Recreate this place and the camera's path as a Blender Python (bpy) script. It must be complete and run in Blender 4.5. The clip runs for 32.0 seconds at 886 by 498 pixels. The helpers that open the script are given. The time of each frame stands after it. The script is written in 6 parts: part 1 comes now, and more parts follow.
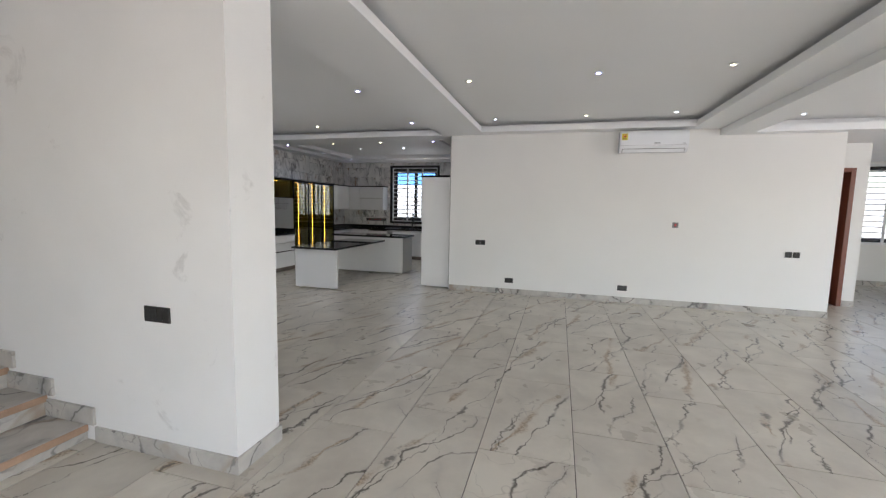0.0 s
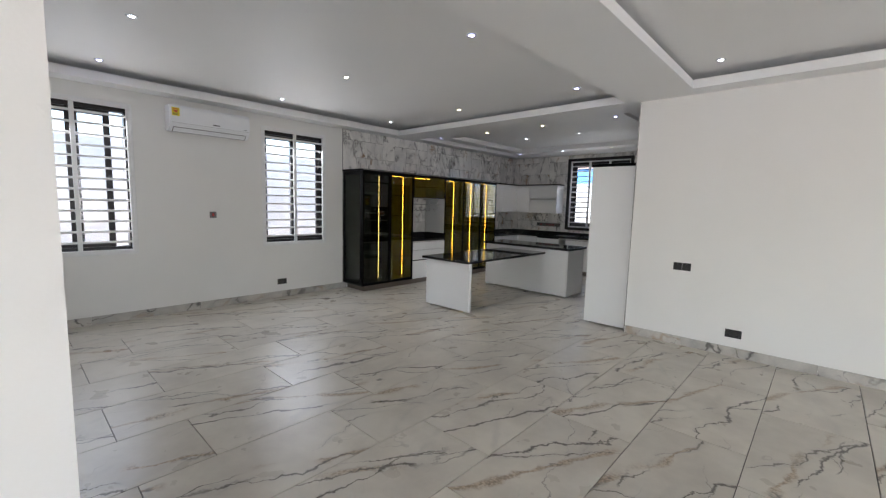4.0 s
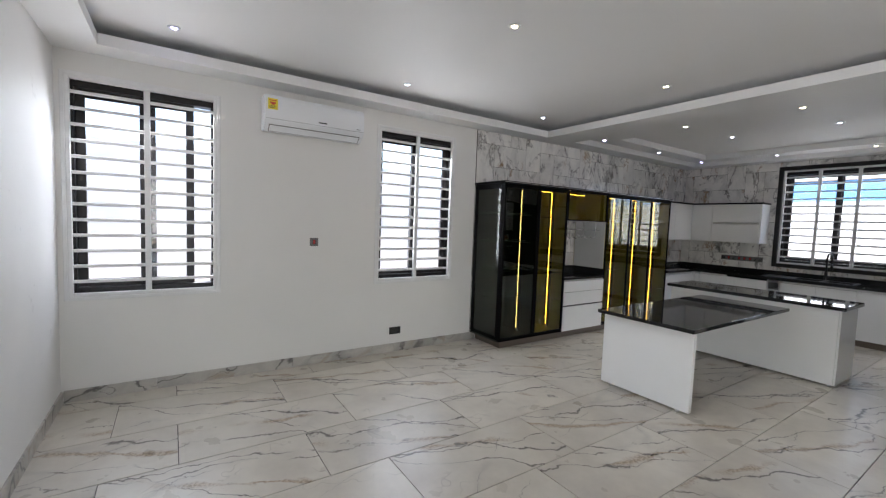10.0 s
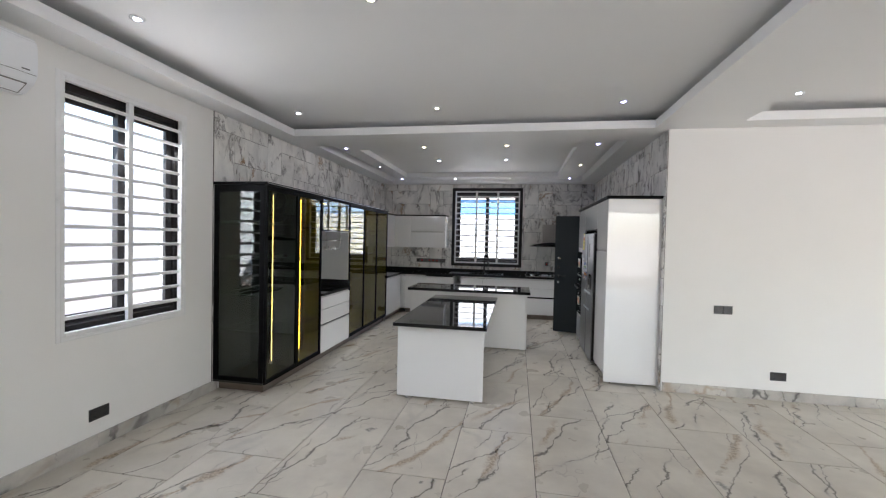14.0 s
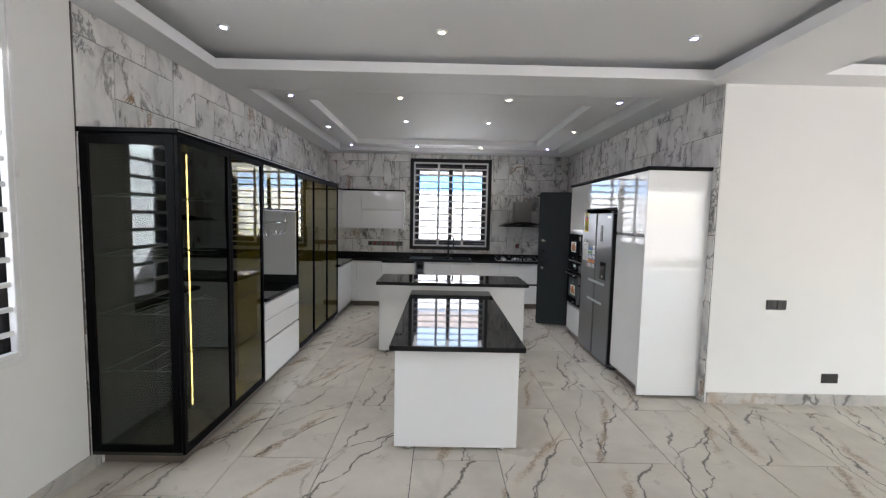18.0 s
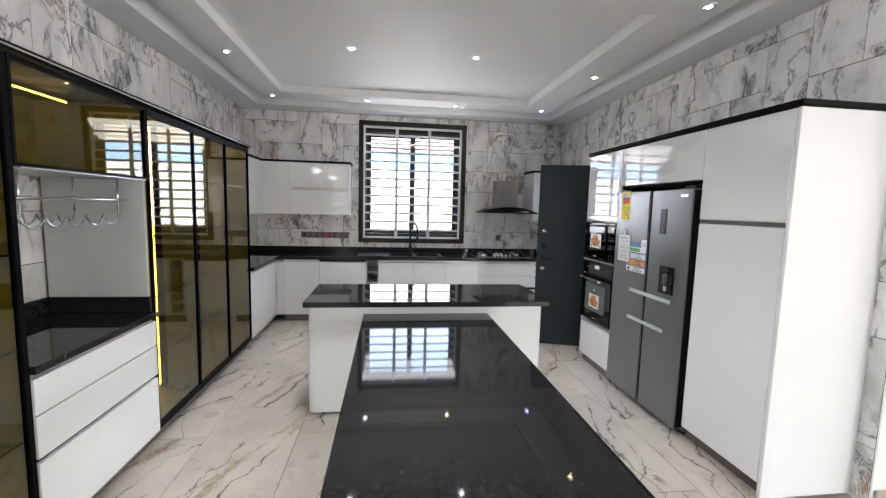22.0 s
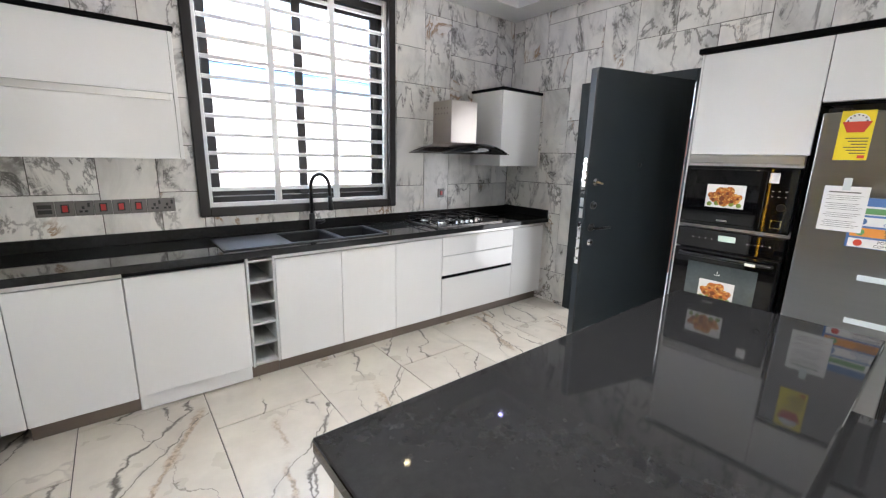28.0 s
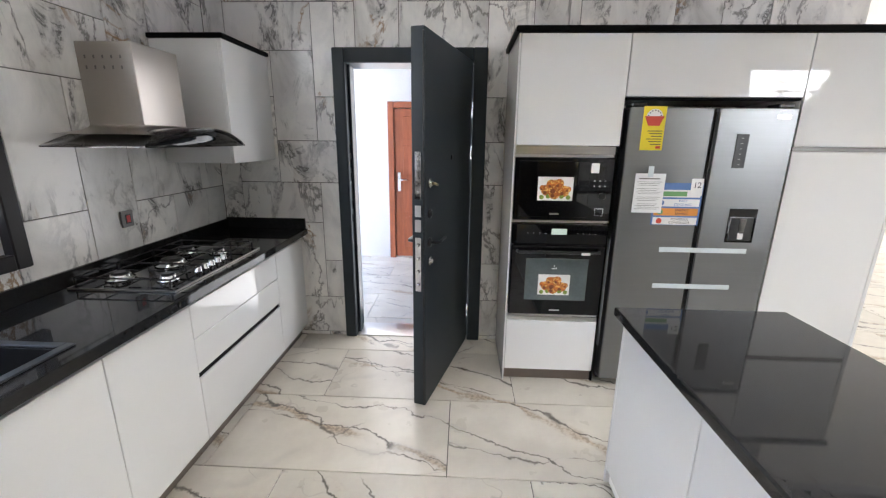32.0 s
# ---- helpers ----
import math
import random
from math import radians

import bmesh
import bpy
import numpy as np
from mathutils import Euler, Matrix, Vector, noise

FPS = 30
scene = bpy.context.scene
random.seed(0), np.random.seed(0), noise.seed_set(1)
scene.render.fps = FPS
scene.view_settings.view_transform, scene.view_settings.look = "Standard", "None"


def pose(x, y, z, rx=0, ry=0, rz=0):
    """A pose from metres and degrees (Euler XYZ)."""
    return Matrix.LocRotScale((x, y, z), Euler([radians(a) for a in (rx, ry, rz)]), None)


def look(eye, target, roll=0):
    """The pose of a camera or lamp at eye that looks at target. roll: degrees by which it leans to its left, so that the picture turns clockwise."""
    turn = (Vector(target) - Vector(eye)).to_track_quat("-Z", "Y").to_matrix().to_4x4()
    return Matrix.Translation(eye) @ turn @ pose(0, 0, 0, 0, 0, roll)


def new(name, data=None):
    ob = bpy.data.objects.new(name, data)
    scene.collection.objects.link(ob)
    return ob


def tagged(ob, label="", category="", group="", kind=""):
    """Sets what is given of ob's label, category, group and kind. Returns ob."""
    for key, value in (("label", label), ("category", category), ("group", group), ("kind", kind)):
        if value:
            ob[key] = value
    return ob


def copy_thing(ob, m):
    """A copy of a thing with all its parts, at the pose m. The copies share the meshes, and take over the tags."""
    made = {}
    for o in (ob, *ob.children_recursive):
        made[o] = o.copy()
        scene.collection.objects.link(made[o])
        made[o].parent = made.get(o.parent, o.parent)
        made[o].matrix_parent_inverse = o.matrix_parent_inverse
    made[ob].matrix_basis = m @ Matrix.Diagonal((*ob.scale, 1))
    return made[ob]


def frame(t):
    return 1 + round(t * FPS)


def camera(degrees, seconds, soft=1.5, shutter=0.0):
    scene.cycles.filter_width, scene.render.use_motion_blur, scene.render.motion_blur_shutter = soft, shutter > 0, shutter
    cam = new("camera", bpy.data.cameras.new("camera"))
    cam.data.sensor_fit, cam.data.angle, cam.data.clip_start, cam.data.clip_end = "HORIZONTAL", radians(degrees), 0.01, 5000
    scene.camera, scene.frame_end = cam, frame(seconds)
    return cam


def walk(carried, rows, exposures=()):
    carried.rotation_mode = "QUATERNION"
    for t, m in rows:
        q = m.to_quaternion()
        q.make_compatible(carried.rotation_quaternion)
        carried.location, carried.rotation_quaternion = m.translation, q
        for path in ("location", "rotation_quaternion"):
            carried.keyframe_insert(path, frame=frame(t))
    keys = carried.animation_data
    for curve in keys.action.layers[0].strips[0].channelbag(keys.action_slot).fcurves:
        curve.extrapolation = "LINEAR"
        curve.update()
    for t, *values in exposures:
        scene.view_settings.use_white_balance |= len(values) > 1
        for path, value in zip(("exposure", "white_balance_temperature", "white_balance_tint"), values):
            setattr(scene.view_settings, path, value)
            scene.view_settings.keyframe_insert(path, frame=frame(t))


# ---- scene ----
cam = camera(94.4, 32.0, 1.25)
PATH = [
    (0, (0.306, -1.075, 1.53), (-0.231, 0.841, 1.325), 1.2),
    (0.5, (0.296, -0.831, 1.512), (-0.294, 1.069, 1.304), 1.5),
    (1, (0.33, -0.544, 1.513), (-0.339, 1.329, 1.3), 1.5),
    (1.5, (0.327, -0.286, 1.508), (-0.426, 1.554, 1.291), 1.5),
    (2, (0.297, -0.017, 1.526), (-0.556, 1.779, 1.309), 1.5),
    (2.5, (0.258, 0.242, 1.517), (-0.701, 1.983, 1.297), 1.7),
    (4.5, (0.085, 1.137, 1.54), (-1.4, 2.461, 1.338), 1.7),
    (5, (0.081, 1.24, 1.547), (-1.524, 2.418, 1.356), 2.1),
    (5.5, (0.071, 1.317, 1.553), (-1.629, 2.352, 1.358), 2.0),
    (6, (-0.055, 1.335, 1.54), (-1.807, 2.28, 1.346), 2.3),
    (6.5, (-0.256, 1.364, 1.55), (-2.036, 2.254, 1.357), 2.4),
    (7, (-0.437, 1.381, 1.536), (-2.229, 2.249, 1.344), 2.4),
    (7.5, (-0.676, 1.468, 1.56), (-2.471, 2.327, 1.37), 2.4),
    (8, (-0.896, 1.521, 1.563), (-2.691, 2.384, 1.381), 2.4),
    (8.5, (-1.133, 1.521, 1.546), (-2.923, 2.398, 1.383), 2.4),
    (9, (-1.359, 1.585, 1.549), (-3.132, 2.497, 1.402), 2.2),
    (9.5, (-1.591, 1.701, 1.577), (-3.328, 2.684, 1.441), 2.2),
    (10, (-1.821, 1.745, 1.573), (-3.486, 2.847, 1.44), 2.1),
    (10.5, (-2.037, 1.782, 1.601), (-3.601, 3.021, 1.469), 1.9),
    (11, (-2.263, 1.793, 1.601), (-3.672, 3.208, 1.489), 2.0),
    (11.5, (-2.455, 1.83, 1.596), (-3.687, 3.403, 1.518), 2.0),
    (12, (-2.63, 1.815, 1.576), (-3.673, 3.52, 1.529), 1.6),
    (12.5, (-2.755, 1.762, 1.568), (-3.622, 3.564, 1.54), 1.4),
    (13, (-2.865, 1.675, 1.588), (-3.542, 3.556, 1.552), 1.4),
    (13.5, (-2.981, 1.551, 1.588), (-3.484, 3.487, 1.551), 1.2),
    (14, (-3.179, 1.478, 1.578), (-3.534, 3.446, 1.531), 1.3),
    (14.5, (-3.252, 1.465, 1.542), (-3.504, 3.449, 1.501), 1.0),
    (16.5, (-3.828, 2.042, 1.603), (-3.917, 4.035, 1.464), 1.3),
    (17, (-3.909, 2.205, 1.57), (-3.975, 4.199, 1.44), 1.3),
    (17.5, (-3.98, 2.435, 1.6), (-4.006, 4.43, 1.454), 1.3),
    (18, (-4.025, 2.645, 1.613), (-4.011, 4.639, 1.461), 1.2),
    (18.5, (-4.096, 2.88, 1.606), (-4.036, 4.873, 1.452), 1.3),
    (19, (-4.096, 3.1, 1.579), (-4.006, 5.093, 1.433), 1.3),
    (19.5, (-4.08, 3.342, 1.608), (-3.946, 5.331, 1.447), 1.4),
    (20, (-4.062, 3.577, 1.578), (-3.905, 5.565, 1.426), 1.4),
    (20.5, (-4.085, 3.817, 1.594), (-3.901, 5.801, 1.426), 1.3),
    (21, (-4.09, 4.049, 1.583), (-3.889, 6.031, 1.404), 1.4),
    (21.5, (-4.081, 4.266, 1.557), (-3.867, 6.246, 1.372), 1.5),
    (22, (-4.176, 4.494, 1.537), (-3.914, 6.466, 1.334), 1.5),
    (22.5, (-4.286, 4.709, 1.533), (-3.956, 6.668, 1.302), 1.7),
    (23, (-4.372, 4.962, 1.491), (-3.954, 6.901, 1.234), 1.5),
    (23.5, (-4.446, 5.186, 1.482), (-3.921, 7.094, 1.192), 1.6),
    (24, (-4.571, 5.397, 1.483), (-3.925, 7.261, 1.158), 1.6),
    (24.5, (-4.689, 5.63, 1.462), (-3.924, 7.446, 1.118), 1.9),
    (26.5, (-4.961, 6.537, 1.477), (-3.885, 8.173, 1.069), 1.6),
    (27, (-4.988, 6.771, 1.463), (-3.863, 8.374, 1.053), 1.4),
    (27.5, (-5.025, 7.038, 1.454), (-3.858, 8.606, 1.029), 1.4),
    (28, (-5.031, 7.311, 1.443), (-3.816, 8.838, 1.005), 1.4),
    (28.5, (-4.997, 7.541, 1.449), (-3.717, 9.012, 1.008), 1.3),
    (29, (-4.986, 7.764, 1.459), (-3.616, 9.148, 1.005), 1.2),
    (29.5, (-4.979, 7.964, 1.459), (-3.502, 9.23, 0.997), 1.2),
    (30, (-4.915, 8.134, 1.469), (-3.322, 9.247, 0.996), 0.9),
    (30.5, (-4.845, 8.28, 1.5), (-3.139, 9.202, 1.012), 0.5),
    (31, (-4.796, 8.44, 1.5), (-2.976, 9.108, 1.01), 0.4),
    (31.5, (-4.721, 8.592, 1.499), (-2.82, 8.96, 1.001), 0.5),
    (32, (-4.599, 8.72, 1.514), (-2.667, 8.809, 1.004), 0.6),
]
EXPOSURES = [(0.0, 2.74, 6120, 13), (6.0, 3.03, 6120, 13), (10.0, 3.12, 6120, 13), (13.0, 3.3, 6120, 13), (19.0, 3.62, 6150, 13), (23.0, 4.37, 6170, 13), (28.0, 4.78, 6250, 13), (32.0, 4.52, 6330, 13)]
walk(cam, [(t, look(eye, target, roll)) for t, eye, target, roll in PATH], EXPOSURES)

# ---- world, sun and large lights ----
world = bpy.data.worlds.new("world")
scene.world = world
world.use_nodes = True
sky = world.node_tree.nodes.new("ShaderNodeTexSky")
sky.sky_type, sky.sun_disc = "NISHITA", False
sky.sun_elevation, sky.sun_rotation = radians(60), radians(175)
sky.air_density, sky.dust_density = 1.2, 2.0
background = world.node_tree.nodes["Background"]
world.node_tree.links.new(sky.outputs[0], background.inputs[0])
background.inputs[1].default_value = 0.11
sun_data = bpy.data.lights.new("sun", "SUN")
sun_data.energy, sun_data.angle, sun_data.color = 2.5, radians(0.5), (1.0, 0.95, 0.87)
sun = new("sun", sun_data)
sun.matrix_world = look((4, -43, 74), (0, 0, 0))


def window_lamp(name, eye, target, width, height, watts, colour):
    data = bpy.data.lights.new(name, "AREA")
    data.shape, data.size, data.size_y, data.energy, data.color = "RECTANGLE", width, height, watts, colour
    ob = new(name, data)
    ob.matrix_world = look(eye, target)
    return ob


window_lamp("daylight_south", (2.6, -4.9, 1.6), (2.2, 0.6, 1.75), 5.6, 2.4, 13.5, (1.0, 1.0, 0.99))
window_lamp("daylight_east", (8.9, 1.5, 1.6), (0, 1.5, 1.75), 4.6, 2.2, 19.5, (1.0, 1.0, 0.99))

window_lamp("daylight_kitchen", (-3.845, 10.82, 1.88), (-3.845, 9.0, 0.9), 1.4, 1.55, 1.35, (1.0, 1.0, 0.99))
window_lamp("daylight_yard", (-1.36, 9.13, 1.08), (-4.5, 9.6, 1.25), 0.78, 1.9, 0.65, (1.0, 1.0, 0.99))
window_lamp("daylight_west", (-6.5, 1.60, 1.75), (-4.5, 1.90, 0.6), 1.05, 1.7, 3.7, (1.0, 1.0, 0.99))
window_lamp("daylight_west", (-6.5, 4.22, 1.75), (-4.5, 4.22, 0.7), 1.05, 1.7, 4.3, (1.0, 1.0, 0.99))


def ceiling_beam(x, y, z, watts, colour):
    """The beam of a recessed ceiling lamp."""
    data = bpy.data.lights.new("downlight_beam", "SPOT")
    data.energy, data.color, data.spot_size, data.spot_blend, data.shadow_soft_size = watts, colour, radians(110), 1.0, 0.03
    ob = new("downlight_beam", data)
    ob.matrix_world = look((x, y, z), (x, y + 0.001, 0))


for x, y, z in ((-4.528, 8.386, 2.906), (-3.398, 8.386, 2.906), (-4.465, 6.973, 2.819), (-3.35, 6.973, 2.819)):
    ceiling_beam(x, y, z, 4.4, (1.0, 0.99, 0.96))
for x, y in ((-4.045, 3.75), (-4.045, 5.725)):
    ceiling_beam(x, y, 2.936, 2.0, (1.0, 0.99, 0.96))


# ---- materials ----
def shader(name):
    m = bpy.data.materials.new(name)
    m.use_nodes = True
    return m, m.node_tree.nodes, m.node_tree.links, m.node_tree.nodes["Principled BSDF"]


def ramp(nodes, stops):
    r = nodes.new("ShaderNodeValToRGB")
    while len(r.color_ramp.elements) < len(stops):
        r.color_ramp.elements.new(0.5)
    for e, (p, c) in zip(r.color_ramp.elements, stops):
        e.position, e.color = p, (*c, 1) if len(c) == 3 else c
    return r


def noise_node(nodes, links, vector, scale, detail=4, rough=0.55, distort=0.0):
    n = nodes.new("ShaderNodeTexNoise")
    n.inputs["Scale"].default_value, n.inputs["Detail"].default_value = scale, detail
    n.inputs["Roughness"].default_value, n.inputs["Distortion"].default_value = rough, distort
    if vector is not None:
        links.new(vector, n.inputs["Vector"])
    return n


def mixed(nodes, links, factor, a, b, mode="MIX"):
    n = nodes.new("ShaderNodeMix")
    n.data_type, n.blend_type = "RGBA", mode
    for socket, value in ((n.inputs[0], factor), (n.inputs[6], a), (n.inputs[7], b)):
        if hasattr(value, "links"):
            links.new(value, socket)
        elif isinstance(value, tuple):
            socket.default_value = (*value, 1)
        else:
            socket.default_value = value
    return n.outputs[2]


def surface(name, colour, rough=0.5, metal=0.0, vary=0.06, scale=3.0, fine=60.0, bump=0.05, coat=0.0, stain=None, rough_vary=0.06, streak=None, spec=0.5):
    """A painted, metal or plastic surface with tone, gloss and relief that vary at two scales."""
    m, nodes, links, bsdf = shader(name)
    tc = nodes.new("ShaderNodeTexCoord")
    vec = tc.outputs["Object"]
    if streak:
        mp = nodes.new("ShaderNodeMapping")
        mp.inputs["Scale"].default_value = streak
        links.new(vec, mp.inputs["Vector"])
        vec = mp.outputs[0]
    big = noise_node(nodes, links, vec, scale)
    small = noise_node(nodes, links, vec, fine, 3)
    dark = tuple(c * (1 - vary) for c in colour)
    light = tuple(min(1, c * (1 + vary * 0.5)) for c in colour)
    r = ramp(nodes, [(0.3, dark), (0.7, light)])
    links.new(big.outputs[0], r.inputs[0])
    col = mixed(nodes, links, vary, r.outputs[0], small.outputs[0], "OVERLAY")
    if stain:
        s = noise_node(nodes, links, tc.outputs["Object"], stain[1], 6, 0.65, 0.6)
        sr = ramp(nodes, [(stain[2], (0, 0, 0)), (stain[3], (1, 1, 1))])
        links.new(s.outputs[0], sr.inputs[0])
        col = mixed(nodes, links, sr.outputs[0], col, stain[0])
    links.new(col, bsdf.inputs["Base Color"])
    rr = nodes.new("ShaderNodeMapRange")
    rr.inputs[3].default_value, rr.inputs[4].default_value = max(0, rough - rough_vary), rough + rough_vary
    links.new(big.outputs[0], rr.inputs[0])
    links.new(rr.outputs[0], bsdf.inputs["Roughness"])
    bsdf.inputs["Metallic"].default_value = metal
    bsdf.inputs["Specular IOR Level"].default_value = spec
    bsdf.inputs["Coat Weight"].default_value = coat
    bsdf.inputs["Coat Roughness"].default_value = 0.04
    if bump:
        b = nodes.new("ShaderNodeBump")
        b.inputs["Strength"].default_value, b.inputs["Distance"].default_value = bump, 0.004
        links.new(small.outputs[0], b.inputs["Height"])
        links.new(b.outputs[0], bsdf.inputs["Normal"])
    return m


def marble(name, pale, cloud, vein, rust, rough, scale, vein_width, vein_amount, slant):
    """Veined stone-look porcelain. Each piece takes its own patch of the stone by its random number."""
    m, nodes, links, bsdf = shader(name)
    tc, info = nodes.new("ShaderNodeTexCoord"), nodes.new("ShaderNodeObjectInfo")
    shift = nodes.new("ShaderNodeVectorMath")
    shift.operation = "SCALE"
    shift.inputs[0].default_value = (37.0, 53.0, 71.0)
    links.new(info.outputs["Random"], shift.inputs[3])
    add = nodes.new("ShaderNodeVectorMath")
    links.new(tc.outputs["Object"], add.inputs[0])
    links.new(shift.outputs[0], add.inputs[1])
    mp = nodes.new("ShaderNodeMapping")
    mp.vector_type = "TEXTURE"
    mp.inputs["Rotation"].default_value = tuple(radians(a) for a in slant[0])
    mp.inputs["Scale"].default_value = slant[1]
    links.new(add.outputs[0], mp.inputs["Vector"])
    vec = mp.outputs[0]

    jitter = noise_node(nodes, links, vec, 9.0 * scale, 4, 0.6)
    centred = nodes.new("ShaderNodeVectorMath")
    centred.operation = "SUBTRACT"
    links.new(jitter.outputs["Color"], centred.inputs[0])
    centred.inputs[1].default_value = (0.5, 0.5, 0.5)
    shake = nodes.new("ShaderNodeVectorMath")
    shake.operation = "MULTIPLY_ADD"
    links.new(centred.outputs[0], shake.inputs[0])
    shake.inputs[1].default_value = (0.12 / scale,) * 3
    links.new(vec, shake.inputs[2])

    def lines(freq, width, distort, detail=2.0, level=0.5):
        n = noise_node(nodes, links, shake.outputs[0], freq, detail, 0.45, distort)
        sub = nodes.new("ShaderNodeMath")
        sub.operation = "SUBTRACT"
        links.new(n.outputs[0], sub.inputs[0])
        sub.inputs[1].default_value = level
        ab = nodes.new("ShaderNodeMath")
        ab.operation = "ABSOLUTE"
        links.new(sub.outputs[0], ab.inputs[0])
        r = ramp(nodes, [(0.0, (1, 1, 1)), (width * 0.45, (0.75, 0.75, 0.75)), (width, (0, 0, 0))])
        links.new(ab.outputs[0], r.inputs[0])
        return r.outputs[0]

    def mask(freq, low, high):
        n = noise_node(nodes, links, vec, freq, 2)
        r = ramp(nodes, [(low, (0, 0, 0)), (high, (1, 1, 1))])
        links.new(n.outputs[0], r.inputs[0])
        return r.outputs[0]

    def times(a, b):
        n = nodes.new("ShaderNodeMath")
        n.operation = "MULTIPLY"
        links.new(a, n.inputs[0])
        if hasattr(b, "links"):
            links.new(b, n.inputs[1])
        else:
            n.inputs[1].default_value = b
        return n.outputs[0]

    clouds = noise_node(nodes, links, vec, 2.2 * scale, 5, 0.6, 0.4)
    cr = ramp(nodes, [(0.32, cloud), (0.62, pale)])
    links.new(clouds.outputs[0], cr.inputs[0])
    col = cr.outputs[0]
    broad = times(lines(1.0 * scale, vein_width * 6.0, 0.3), times(mask(1.3 * scale, 0.42, 0.68), 0.62 * vein_amount))
    col = mixed(nodes, links, broad, col, tuple(c * 0.6 + v * 0.4 for c, v in zip(cloud, vein)))
    rusty = times(lines(0.9 * scale, vein_width * 2.6, 0.2, 2.0, 0.46), times(mask(1.5 * scale, 0.50, 0.64), 0.7 * vein_amount))
    col = mixed(nodes, links, rusty, col, rust)
    main = times(lines(1.0 * scale, vein_width, 0.3), times(mask(0.9 * scale, 0.33, 0.50), vein_amount))
    col = mixed(nodes, links, main, col, vein)
    blot = times(lines(1.0 * scale, vein_width * 2.6, 0.3), times(mask(2.6 * scale, 0.61, 0.71), 0.7 * vein_amount))
    col = mixed(nodes, links, blot, col, vein)
    hair = times(lines(1.5 * scale, vein_width * 0.8, 0.5, 2.5, 0.55), times(mask(1.6 * scale, 0.45, 0.60), 0.6 * vein_amount))
    col = mixed(nodes, links, hair, col, vein)
    tone = nodes.new("ShaderNodeMapRange")
    tone.inputs[3].default_value, tone.inputs[4].default_value = 0.93, 1.04
    links.new(info.outputs["Random"], tone.inputs[0])
    hsv = nodes.new("ShaderNodeHueSaturation")
    links.new(tone.outputs[0], hsv.inputs["Value"])
    links.new(col, hsv.inputs["Color"])
    links.new(hsv.outputs[0], bsdf.inputs["Base Color"])
    wear = noise_node(nodes, links, tc.outputs["Object"], 5.0, 4)
    rr = nodes.new("ShaderNodeMapRange")
    rr.inputs[3].default_value, rr.inputs[4].default_value = rough * 0.75, rough * 1.3
    links.new(wear.outputs[0], rr.inputs[0])
    links.new(rr.outputs[0], bsdf.inputs["Roughness"])
    return m


